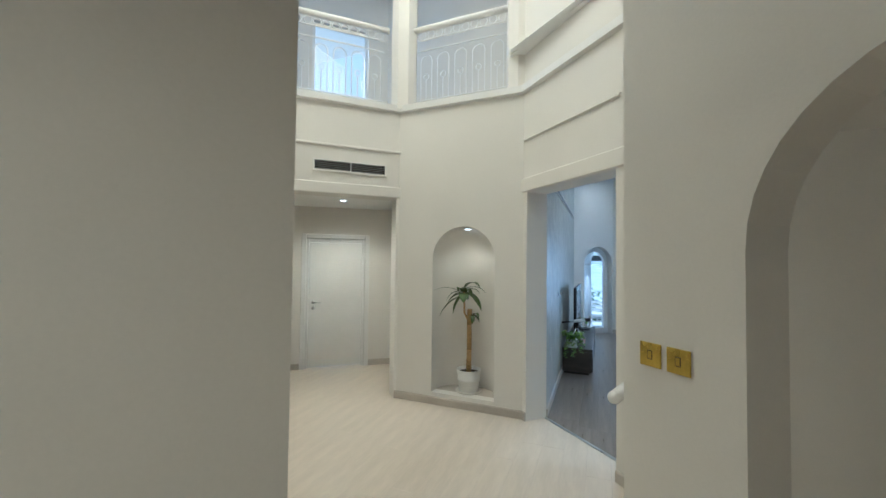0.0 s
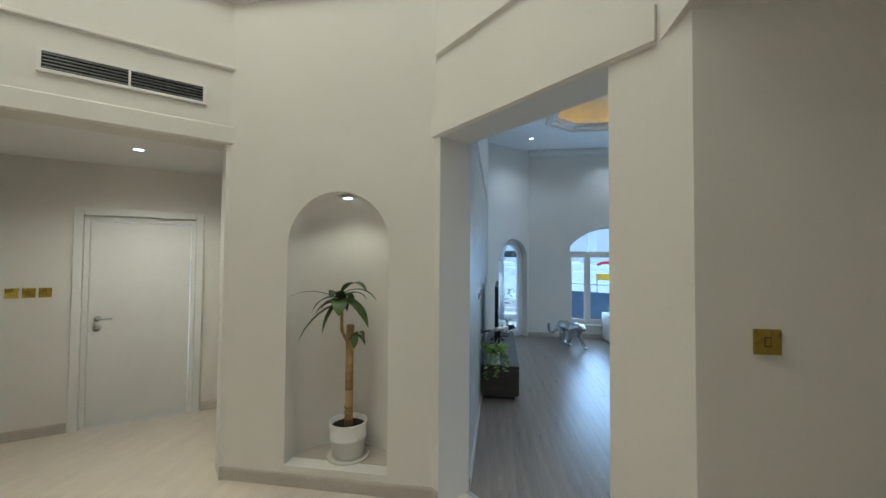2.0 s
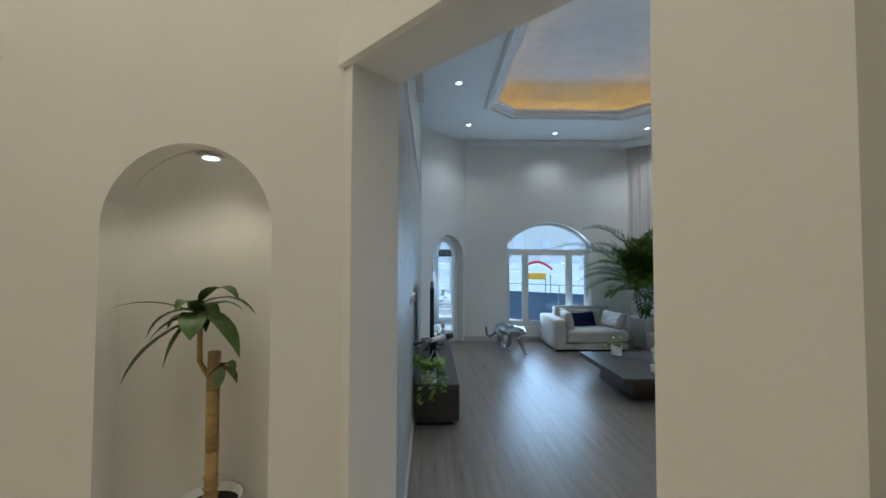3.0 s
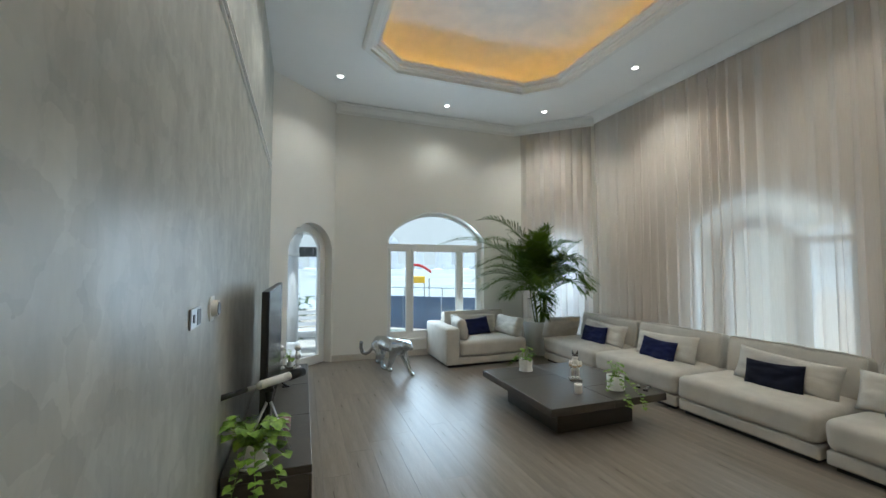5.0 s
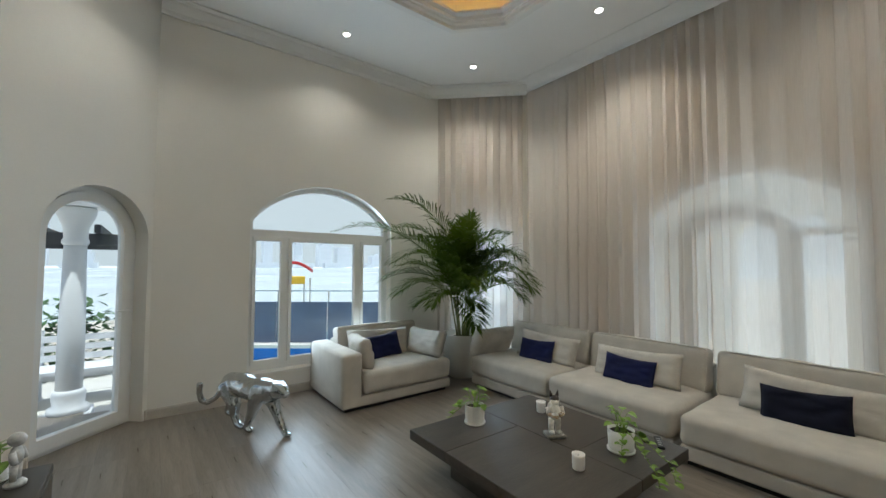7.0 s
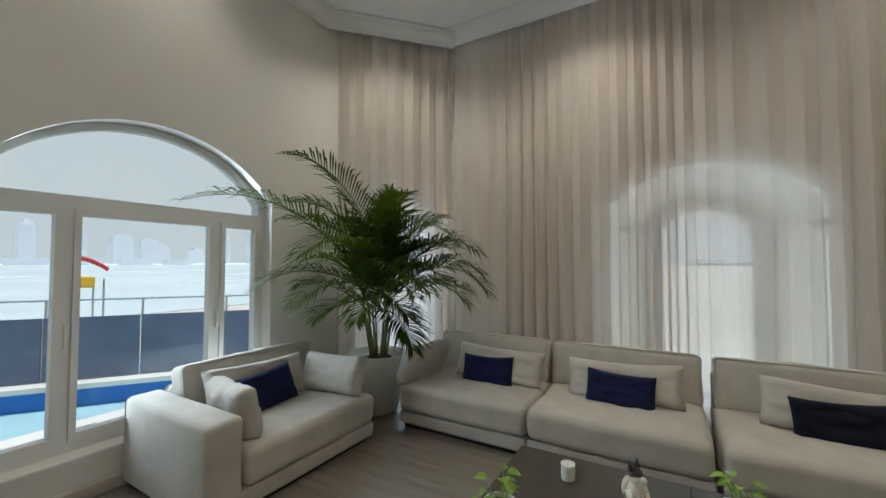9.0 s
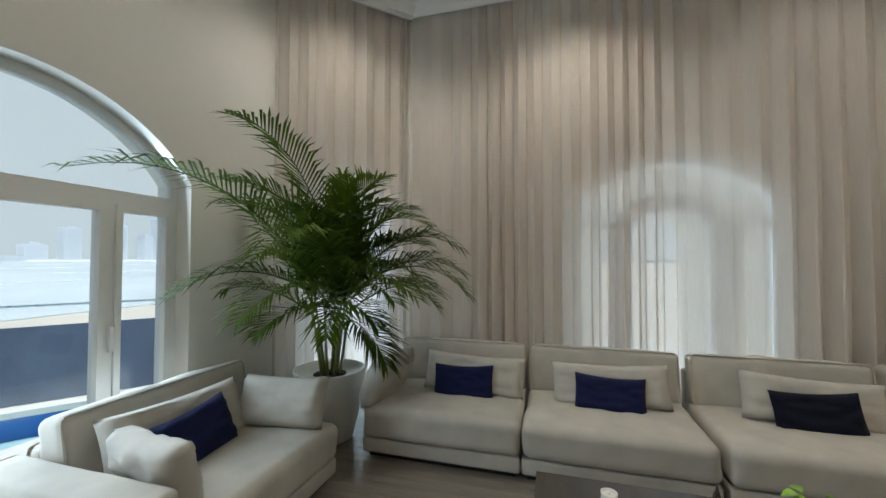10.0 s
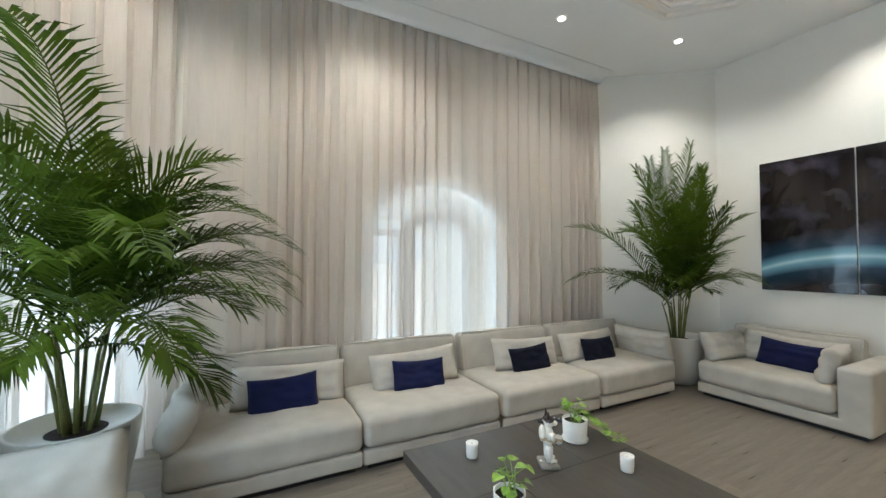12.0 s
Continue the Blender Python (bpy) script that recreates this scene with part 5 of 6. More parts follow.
def telescope():
    t = empty("telescope", Matrix(), "small white tabletop telescope with black ends on a tripod", "telescope")
    c = Vector((-0.37, 6.50, 0.745))
    eye, tip = Vector((-0.545, 6.26, 0.785)), Vector((-0.20, 6.56, 0.800))
    ax = (tip - eye).normalized()
    eye, tip = c - ax * 0.26, c + ax * 0.25
    body = part("tube", tube(bmesh.new(), c - ax * 0.06 + Vector((0, 0, 0.03)), c + ax * 0.14 + Vector((0, 0, 0.03)), 0.024, seg=20), CERAM, t, "white main tube", True)
    bm = bmesh.new()
    tube(bm, c + ax * 0.14 + Vector((0, 0, 0.03)), c + ax * 0.24 + Vector((0, 0, 0.03)), 0.029, seg=20)
    part("lens_hood", bm, BLACKP, t, smooth=True)
    bm = bmesh.new()
    tube(bm, c - ax * 0.06 + Vector((0, 0, 0.03)), c - ax * 0.09 + Vector((0, 0, 0.03)), 0.020, 0.014, seg=16)
    tube(bm, c - ax * 0.09 + Vector((0, 0, 0.03)), c - ax * 0.14 + Vector((0, 0, 0.03)), 0.012, seg=14)
    part("focuser", bm, STEEL, t, "bright metal focuser", True)
    part("eyepiece", tube(bmesh.new(), c - ax * 0.14 + Vector((0, 0, 0.03)), c - ax * 0.29 + Vector((0, 0, 0.03)), 0.013, 0.016, seg=14), BLACKP, t, smooth=True)
    bm = bmesh.new()
    tube(bm, c + Vector((0, 0, -0.08)), c + Vector((0, 0, 0.012)), 0.017, 0.026, seg=14)
    box(bm, c.x - 0.026, c.y - 0.026, c.z - 0.02, c.x + 0.026, c.y + 0.026, c.z + 0.004, 0.004, 1)
    tube(bm, c + Vector((0, 0, -0.15)), c + Vector((0, 0, -0.08)), 0.010, seg=10)
    part("mount", bm, BLACKP, t, smooth=False)
    for k, (fx, fy) in enumerate(((-0.25, 6.43), (-0.50, 6.42), (-0.36, 6.68))):
        bm = bmesh.new()
        tube(bm, c + Vector((0, 0, -0.06)), (fx, fy, UT + 0.012), 0.009, 0.007, seg=10)
        leg = part("leg", bm, STEEL, t, "bright aluminium leg", True)
        part("rubber_foot", tube(bmesh.new(), (fx, fy, UT), (fx, fy, UT + 0.016), 0.011, 0.009, seg=10), BLACKP, leg, smooth=True)
    return t


telescope()
leafy_pot(-0.43, 6.345, UT, 0.075, 0.13, 15, 0.15, [(1, -0.4, 0.12, 0), (0.2, -1, 0.30, 6.24), (-0.3, -1, 0.33, 6.24), (0.7, -1, 0.24, 6.24)], 62, "bushy pothos in a white pot on the television unit", 0, 0.05, 0.11)
candle(-0.29, 6.76, UT, PINK, "pale pink candle in a glass jar", 0.036, 0.075)


def small_figure(x, y, z, label, seed):
    bm = bmesh.new()
    lathe(bm, [(0.030, 0), (0.032, 0.01), (0.022, 0.02)], 14)
    for sx in (-1, 1):
        tube(bm, (sx * 0.013, 0, 0.02), (sx * 0.012, 0, 0.075), 0.010, 0.013, 8)
        tube(bm, (sx * 0.026, 0, 0.125), (sx * 0.030, -0.012, 0.085), 0.010, 0.009, 8)
    blob(bm, (0, 0, 0.105), (0.026, 0.019, 0.038), 12)
    blob(bm, (0, 0, 0.163), (0.025, 0.026, 0.025), 14)
    ob = link_mesh("statuette", bm, RESIN, None, "", True)
    ob.matrix_basis = Matrix.Translation((x, y, z)) @ Matrix.Rotation(seed, 4, 'Z') @ Matrix.Scale(1.3, 4)
    return tagged(ob, label, "statuette", "small statuettes")


small_figure(-0.40, 8.40, UT, "small white spaceman statuette on the television unit", 1.0)
small_figure(-0.235, 8.36, UT, "small white spaceman statuette beside a plant", 1.3)
leafy_pot(-0.31, 8.46, UT, 0.035, 0.06, 25, 0.06, [], 9, "tiny pothos between the statuettes", 0, 0.045, 0.13)
bk = tagged(link_mesh("tray", boxm(-0.09, -0.11, 0, 0.09, 0.11, 0.018, 0.003, 1), BLACKP), "small flat black tray on the television unit", "tray")
bk.matrix_basis = pose(-0.34, 8.12, UT, 0, 0, 12)


def wall_plates():
    s = empty("socket_plate", on_wall((-0.57, 4.41), LA, 1.30, 1.25) @ Matrix.Scale(0.82, 4), "steel double socket and switch plate on the plaster wall", "socket")
    part("plate", boxm(-0.09, -0.010, -0.046, 0.09, -0.0005, 0.046, 0.003, 1), STEEL, s)
    part("rocker", boxm(-0.055, -0.014, -0.018, -0.035, -0.0102, 0.018), BLACKP, s)
    part("keypad", boxm(0.012, -0.012, -0.036, 0.082, -0.0102, 0.036), BLACKP, s)
    d = empty("thermostat", on_wall((-0.57, 4.41), LA, 1.60, 1.255) @ Matrix.Diagonal((0.80, 0.65, 0.80, 1)), "round dial thermostat on a white back plate", "thermostat")
    part("back_plate", boxm(-0.05, -0.007, -0.068, 0.05, -0.0005, 0.068, 0.002, 1), PVC, d)
    part("dial", tube(bmesh.new(), (0, -0.0072, 0), (0, -0.045, 0), 0.046, 0.044, seg=32), CERAM, d, smooth=False)
    part("display", tube(bmesh.new(), (0, -0.0452, 0), (0, -0.050, 0), 0.038, 0.036, seg=32), BLACKP, d, "black glossy display")


wall_plates()


def slot_diffuser():
    g = empty("slot_diffuser", on_wall((-0.57, 4.41), LA, 2.42, 2.695), "long white linear slot air diffuser in the plaster wall", "air diffuser")
    part("backing", boxm(-2.38, -0.004, -0.03, 2.38, -0.0005, 0.03), BLACKP, g)
    for z in (-0.042, 0.03):
        part("flange", boxm(-2.40, -0.012, z, 2.40, -0.0005, z + 0.012), TRIMW, g)
    part("blade", boxm(-2.38, -0.010, -0.006, 2.38, -0.0042, 0.004), STEEL, g)


slot_diffuser()


# ---- pictures ----
def picture_mat():
    m, n, l, b = node_mat("space_print")
    tc = n.new("ShaderNodeTexCoord")
    sp = n.new("ShaderNodeSeparateXYZ")
    l.new(tc.outputs["Object"], sp.inputs[0])
    def mth(op, a, c):
        k = n.new("ShaderNodeMath")
        k.operation = op
        for i, v in enumerate((a, c)):
            if isinstance(v, (int, float)):
                k.inputs[i].default_value = v
            else:
                l.new(v, k.inputs[i])
        return k.outputs[0]
    # a thin bright arc of atmosphere, higher towards the middle of the pair
    x2 = mth('MULTIPLY', sp.outputs["X"], sp.outputs["X"])
    line = mth('SUBTRACT', mth('ADD', sp.outputs["Z"], mth('MULTIPLY', x2, 0.22)), -0.36)
    dist = mth('ABSOLUTE', line, 0)
    ramp = n.new("ShaderNodeValToRGB")
    e = ramp.color_ramp.elements
    e[0].position, e[0].color = 0.0, (0.42, 0.62, 0.68, 1)
    e[1].position, e[1].color = 0.30, (0.012, 0.009, 0.010, 1)
    e.new(0.035).color = (0.16, 0.33, 0.42, 1)
    e.new(0.12).color = (0.02, 0.045, 0.075, 1)
    l.new(dist, ramp.inputs["Fac"])
    nz = n.new("ShaderNodeTexNoise")
    nz.inputs["Scale"].default_value, nz.inputs["Detail"].default_value = 4, 6
    l.new(tc.outputs["Object"], nz.inputs["Vector"])
    r2 = n.new("ShaderNodeValToRGB")
    r2.color_ramp.elements[0].position, r2.color_ramp.elements[0].color = 0.50, (0, 0, 0, 1)
    r2.color_ramp.elements[1].position, r2.color_ramp.elements[1].color = 0.85, (0.06, 0.06, 0.09, 1)
    l.new(nz.outputs["Fac"], r2.inputs["Fac"])
    add = n.new("ShaderNodeMix")
    add.data_type, add.blend_type = 'RGBA', 'ADD'
    add.inputs[0].default_value = 1.0
    l.new(ramp.outputs["Color"], add.inputs[6])
    l.new(r2.outputs["Color"], add.inputs[7])
    l.new(add.outputs[2], b.inputs["Base Color"])
    b.inputs["Roughness"].default_value = 0.05
    return m


PRINT = picture_mat()


def diptych():
    t = empty("diptych_picture", Matrix.Translation((2.28, SY + 0.0, 1.86)), "two-panel glossy print of a planet's blue rim in space", "picture")
    for x0, x1 in ((0.008, 0.82), (-0.82, -0.008)):
        pn = part("panel", boxm(x0, 0.001, -0.75, x1, 0.028, 0.75, 0.002, 1), PRINT, t)
    return t


SY = LF[1]
diptych()


# ---- statue ----
def leopard():
    """A striding big cat in polished metal, one mesh. Local +x is forward."""
    bm = bmesh.new()
    def chain(pts):
        pts = [(p, r * 1.18) for p, r in pts]
        for (p, r), (q, s) in zip(pts, pts[1:]):
            tube(bm, p, q, r, s, 12)
        for p, r in pts:
            blob(bm, p, (r, r, r), 12)
    chain([((-0.36, 0, 0.40), 0.085), ((-0.20, 0, 0.405), 0.095), ((0.0, 0, 0.385), 0.090), ((0.18, 0, 0.40), 0.105), ((0.28, 0, 0.415), 0.085)])
    chain([((0.27, 0, 0.43), 0.078), ((0.37, 0, 0.45), 0.066), ((0.42, 0, 0.45), 0.066)])
    blob(bm, (0.445, 0, 0.452), (0.078, 0.070, 0.064), 16)
    blob(bm, (0.512, 0, 0.43), (0.048, 0.044, 0.040), 12)
    for s in (-1, 1):
        blob(bm, (0.415, s * 0.052, 0.512), (0.018, 0.012, 0.024), 8)
    chain([((0.20, 0.055, 0.36), 0.062), ((0.30, 0.06, 0.20), 0.038), ((0.42, 0.06, 0.05), 0.026), ((0.45, 0.06, 0.03), 0.028)])
    chain([((0.18, -0.055, 0.36), 0.062), ((0.12, -0.06, 0.20), 0.040), ((0.02, -0.06, 0.05), 0.027), ((0.06, -0.06, 0.03), 0.028)])
    chain([((-0.34, 0.055, 0.37), 0.080), ((-0.38, 0.055, 0.23), 0.050), ((-0.50, 0.05, 0.14), 0.032), ((-0.54, 0.05, 0.04), 0.027), ((-0.50, 0.05, 0.028), 0.028)])
    chain([((-0.32, -0.055, 0.36), 0.082), ((-0.19, -0.06, 0.22), 0.050), ((-0.19, -0.06, 0.11), 0.032), ((-0.12, -0.06, 0.03), 0.028), ((-0.07, -0.06, 0.028), 0.028)])
    chain([((-0.42, 0, 0.42), 0.034), ((-0.50, -0.02, 0.31), 0.028), ((-0.56, -0.06, 0.21), 0.026), ((-0.60, -0.11, 0.17), 0.025), ((-0.63, -0.15, 0.20), 0.025), ((-0.64, -0.17, 0.29), 0.025), ((-0.63, -0.17, 0.37), 0.028)])
    for x, y in ((0.47, 0.06), (0.08, -0.06), (-0.48, 0.05), (-0.05, -0.06)):
        blob(bm, (x, y, 0.028), (0.052, 0.034, 0.028), 10)
    ob = link_mesh("leopard_statue", bm, CHROME, None, "", True)
    md = ob.modifiers.new("blend", 'REMESH')
    md.mode, md.voxel_size, md.use_smooth_shade = 'VOXEL', 0.014, True
    sm = ob.modifiers.new("smooth", 'SMOOTH')
    sm.factor, sm.iterations = 0.5, 6
    ob.matrix_basis = pose(0.99, 9.44, -0.002, 0, 0, -70) @ Matrix.Diagonal((0.90, 1.0, 0.88, 1))
    return tagged(ob, "polished chrome striding leopard statue on the floor", "statue")


leopard()

# ---- palms ----
def frond(base, az, elev, length, droop, rnd, inside, leaf_len=0.345):
    """One feathered palm leaf as a mesh: rachis and two rows of folded leaflets."""
    bm = bmesh.new()
    d = Vector((math.cos(az) * math.cos(elev), math.sin(az) * math.cos(elev), math.sin(elev)))
    n = 26
    p, pts = base.copy(), []
    for i in range(n + 1):
        pts.append(p.copy())
        p = inside(p + d * length / n)
        d = (d + Vector((0, 0, -droop / n * (0.4 + 1.4 * i / n)))).normalized()
    for i in range(0, n, 2):
        tube(bm, pts[i], pts[min(i + 2, n)], 0.006 * (1 - i / n) + 0.0015, 0.006 * (1 - (i + 2) / n) + 0.0015, 4, False)
    for i in range(5, n + 1):
        f = i / n
        ax = (pts[min(i + 1, n)] - pts[i - 1]).normalized()
        side = ax.cross(Vector((0, 0, 1)))
        side = side.normalized() if side.length > 1e-3 else Vector((1, 0, 0))
        up = side.cross(ax)
        ln = leaf_len * (0.55 + 0.6 * math.sin(math.pi * min(1, f * 0.95 + 0.05))) * rnd.uniform(0.85, 1.1)
        if f > 0.85:
            ln *= 0.75
        for sg in (-1, 1):
            for half in (0, 0.5):
                o = pts[i] if not half else (pts[i] + pts[i - 1]) / 2
                ld = (side * sg * (0.86 - 0.3 * f) + ax * (0.55 + 0.5 * f) + up * rnd.uniform(0.12, 0.42)).normalized()
                mid = inside(o + ld * ln * 0.5)
                tip = inside(o + ld * ln * 0.94 + Vector((0, 0, -ln * rnd.uniform(0.10, 0.34))))
                wd = (ld.cross(up)).normalized() * 0.0080
                a, b = bm.verts.new(o - wd * 0.4), bm.verts.new(o + wd * 0.4)
                c, e = bm.verts.new(mid - wd), bm.verts.new(mid + wd)
                k = bm.verts.new(tip)
                bm.faces.new((a, b, e, c))
                bm.faces.new((c, e, k))
    return bm


def palm(x, y, label, seed, specs, inside, rim=0.285, ph=0.555):
    rnd = random.Random(seed)
    t = empty("potted_palm", Matrix.Translation((x, y, 0)), label, "palm", "areca palms")
    prof = [(0.17, 0.0), (0.185, 0.01), (0.225, 0.16), (0.262, 0.36), (0.278, 0.48), (rim - 0.003, ph - 0.012), (rim, ph - 0.004), (rim - 0.008, ph), (rim - 0.022, ph - 0.004), (rim - 0.028, ph - 0.05)]
    part("pot", lathe(bmesh.new(), prof, 56), POTM, t, "tall tapered matt cream pot", True)
    part("soil", lathe(bmesh.new(), [(0.01, ph - 0.07), (rim - 0.03, ph - 0.07), (rim - 0.032, ph - 0.055), (0.01, ph - 0.045)], 30), SOIL, t)
    canes = []
    for i in range(11):
        a = i * 2.4
        b0 = Vector((0.035 * math.cos(a) * (1 + i * 0.12), 0.035 * math.sin(a) * (1 + i * 0.12), ph - 0.06))
        b1 = b0 + Vector((math.cos(a) * 0.05, math.sin(a) * 0.05, rnd.uniform(0.22, 0.42)))
        b2 = b1 + Vector((math.cos(a) * 0.05, math.sin(a) * 0.05, rnd.uniform(0.15, 0.35)))
        bm = bmesh.new()
        tube(bm, b0, b1, 0.013, 0.010, 8)
        tube(bm, b1, b2, 0.010, 0.006, 8)
        part("stem", bm, STEMM, t, smooth=True)
        canes.append((b1, b2))
    world_inside = lambda p: inside(p + Vector((x, y, 0))) - Vector((x, y, 0))
    for i, (az, el, ln, dr, lift) in enumerate(specs):
        b1, b2 = canes[i % len(canes)]
        base = b1.lerp(b2, 0.4 + 0.6 * lift) + Vector((0, 0, 0.03 + 0.07 * lift))
        bm = frond(base, radians(az), radians(max(el, 14)), ln, dr, rnd, world_inside)
        part("frond", bm, LEAF, t)
    return t


def in_north_corner(p):
    q = p.copy()
    q.y = min(q.y, 10.15)
    over = q.x + q.y - 13.44
    if over > 0:
        q.x -= over / 2
        q.y -= over / 2
    q.x = min(q.x, 4.30)
    return q


def in_south_corner(p):
    q = p.copy()
    q.y = max(q.y, LF[1] + 0.06)
    lim = LF[0] - LF[1] - 0.10
    over = q.x - q.y - lim
    if over > 0:
        q.x -= over / 2
        q.y += over / 2
    q.x = min(q.x, 4.30)
    return q


specA = [(186, 60, 1.75, 1.5, 1), (177, 44, 1.80, 1.25, 0.8), (196, 34, 1.55, 1.1, 0.6), (202, 62, 1.11, 1.3, 1), (243, 64, 1.07, 1.4, 0.9), (258, 50, 1.20, 1.6, 0.9), (272, 54, 1.16, 1.5, 0.7), (214, 58, 0.93, 1.3, 0.9), (232, 40, 1.15, 1.3, 0.5),
         (250, 58, 1.07, 1.3, 1), (266, 42, 1.03, 1.4, 0.8), (278, 26, 0.90, 1.4, 0.5), (286, 56, 1.03, 1.3, 0.9), (165, 56, 1.25, 1.3, 0.8), (252, 44, 1.20, 1.4, 0.6), (246, 26, 1.03, 1.1, 0.5), (184, 24, 1.30, 1, 0.4),
         (120, 66, 0.95, 1, 0.8), (300, 50, 0.82, 1.2, 1), (30, 72, 0.95, 0.9, 0.8), (75, 70, 0.90, 1, 0.6), (168, 50, 1.35, 1.2, 1),
         (330, 66, 0.95, 1, 0.5), (160, 30, 1.05, 1.2, 0.4), (205, 18, 1.05, 1.1, 0.3), (240, 16, 0.95, 1.3, 0.3), (262, 58, 1.12, 1.7, 0.6), (268, 38, 1.16, 1.7, 0.7),
         (265, 74, 0.95, 0.9, 1), (30, 80, 1.00, 0.6, 0.9), (193, 42, 1.45, 1.0, 0.45), (225, 66, 0.85, 1.1, 0.3), (292, 38, 0.82, 1.4, 0.2), (170, 10, 0.80, 0.9, 0.1), (255, 6, 0.65, 1.1, 0.1), (218, 48, 0.90, 1.2, 0), (140, 46, 0.90, 1.2, 0.1), (274, 60, 0.77, 1.1, 0)]
palm(3.56, 9.62, "large areca palm in a tall cream pot, in the window corner", 5, specA, in_north_corner)
specB = [(100, 78, 1.55, 0.6, 1.0), (80, 72, 1.50, 0.8, 0.9), (140, 74, 1.50, 0.7, 1.0), (200, 78, 1.30, 0.7, 0.9), (235, 80, 1.15, 0.8, 0.8), (110, 84, 1.75, 0.3, 1.0), (170, 82, 1.60, 0.4, 0.9), (150, 80, 1.45, 0.5, 0.6),
         (66, 58, 1.55, 1.3, 0.7), (85, 54, 1.30, 1.3, 0.5), (120, 62, 1.30, 1.1, 0.6), (150, 62, 1.20, 1.1, 0.5), (180, 66, 1.10, 1.1, 0.6), (222, 66, 0.95, 1.1, 0.6), (240, 58, 0.85, 1.0, 0.4), (130, 72, 1.35, 0.8, 0.4),
         (64, 38, 1.40, 1.2, 0.3), (85, 34, 0.95, 1.2, 0.2), (112, 42, 0.85, 1.3, 0.2), (160, 44, 0.80, 1.3, 0.2), (200, 42, 0.75, 1.3, 0.2), (232, 40, 0.70, 1.2, 0.1), (95, 68, 1.30, 0.9, 0.4), (130, 66, 1.20, 1.0, 0.3), (60, 66, 1.20, 1.0, 0.5), (210, 70, 1.05, 0.9, 0.3), (160, 70, 1.15, 0.9, 0.2), (78, 50, 1.0, 1.3, 0.0), (190, 74, 1.2, 0.7, 0.5), (105, 58, 1.0, 1.2, 0.1), (240, 72, 0.9, 1.2, 0.5), (145, 56, 0.9, 1.2, 0.0)]
palm(3.62, 4.14, "tall areca palm in a cream pot, in the far corner", 9, specB, in_south_corner)

# ---- outside ----
PAVE = surface("pale_stone_paving", (0.72, 0.69, 0.63), 0.6, vary=0.08, scale=2, fine=30, bump=0.1)
SAND = surface("pale_sand", (0.62, 0.56, 0.46), 0.9, vary=0.10, scale=0.4, fine=6, bump=0.2)
# The sea's whitish colour has the air's haze painted into it.
SEA = surface("haze_tinted_shallow_sea", (0.66, 0.72, 0.72), 0.25, vary=0.10, scale=0.05, fine=0.6, bump=0.15)
POOLB = surface("blue_pool_tile", (0.02, 0.16, 0.55), 0.3, vary=0.12, scale=2, fine=18, bump=0.1)
POOLW = surface("pale_pool_water", (0.45, 0.68, 0.70), 0.1, vary=0.06, scale=3, fine=14, bump=0.2)
FENCE = surface("blue_grey_screen", (0.11, 0.135, 0.20), 0.6, vary=0.22, scale=2, fine=12, bump=0.1)
# Distance haze is painted in: walls and window bands bleached towards the sky.
HAZE = surface("haze_tinted_concrete", (0.78, 0.80, 0.80), 0.9, vary=0.06, scale=0.02, fine=0.2, bump=0.0)
HAZEW = surface("haze_tinted_window_band", (0.72, 0.75, 0.76), 0.7, vary=0.05, scale=0.02, fine=0.2, bump=0.0)
STONEW = surface("white_painted_stone", (0.78, 0.79, 0.80), 0.6, vary=0.05, scale=3, fine=30, bump=0.1)
CREAMW = surface("cream_outdoor_render", (0.80, 0.74, 0.62), 0.8, vary=0.06, scale=2, fine=30, bump=0.15)
REDP = surface("red_plastic", (0.55, 0.03, 0.03), 0.4, vary=0.1)
YELP = surface("yellow_plastic", (0.75, 0.48, 0.03), 0.4, vary=0.1)
DKWOOD = surface("dark_pergola_wood", (0.035, 0.035, 0.04), 0.6, vary=0.3)
structure("ground", boxm(-400, -300, -1.6, 400, 60, -1.2), SAND, "pale sandy ground")
structure("water_sea", boxm(-3000, 30, -3.0, 3000, 4000, -1.15), SEA, "sea to the horizon, haze painted into its pale colour")
structure("pavement_terrace", boxm(-7.0, 9.7, -0.5, 9.0, 12.2, -0.13), PAVE, "pale stone terrace")
structure("pavement_garden", boxm(-7.0, 12.21, -0.5, 0.3, 14.0, -0.13), PAVE, "pale stone garden terrace")
structure("pavement_side", boxm(4.9, 2.0, -0.5, 9.0, 9.69, -0.13), PAVE, "pale stone side terrace")
structure("pool_floor", boxm(0.31, 12.21, -1.1, 9.0, 17.5, -0.62), POOLW, "pale pool water")
fd = Vector((0.80, -0.60, 0))
fp = Vector((1.0, 16.0, 0))


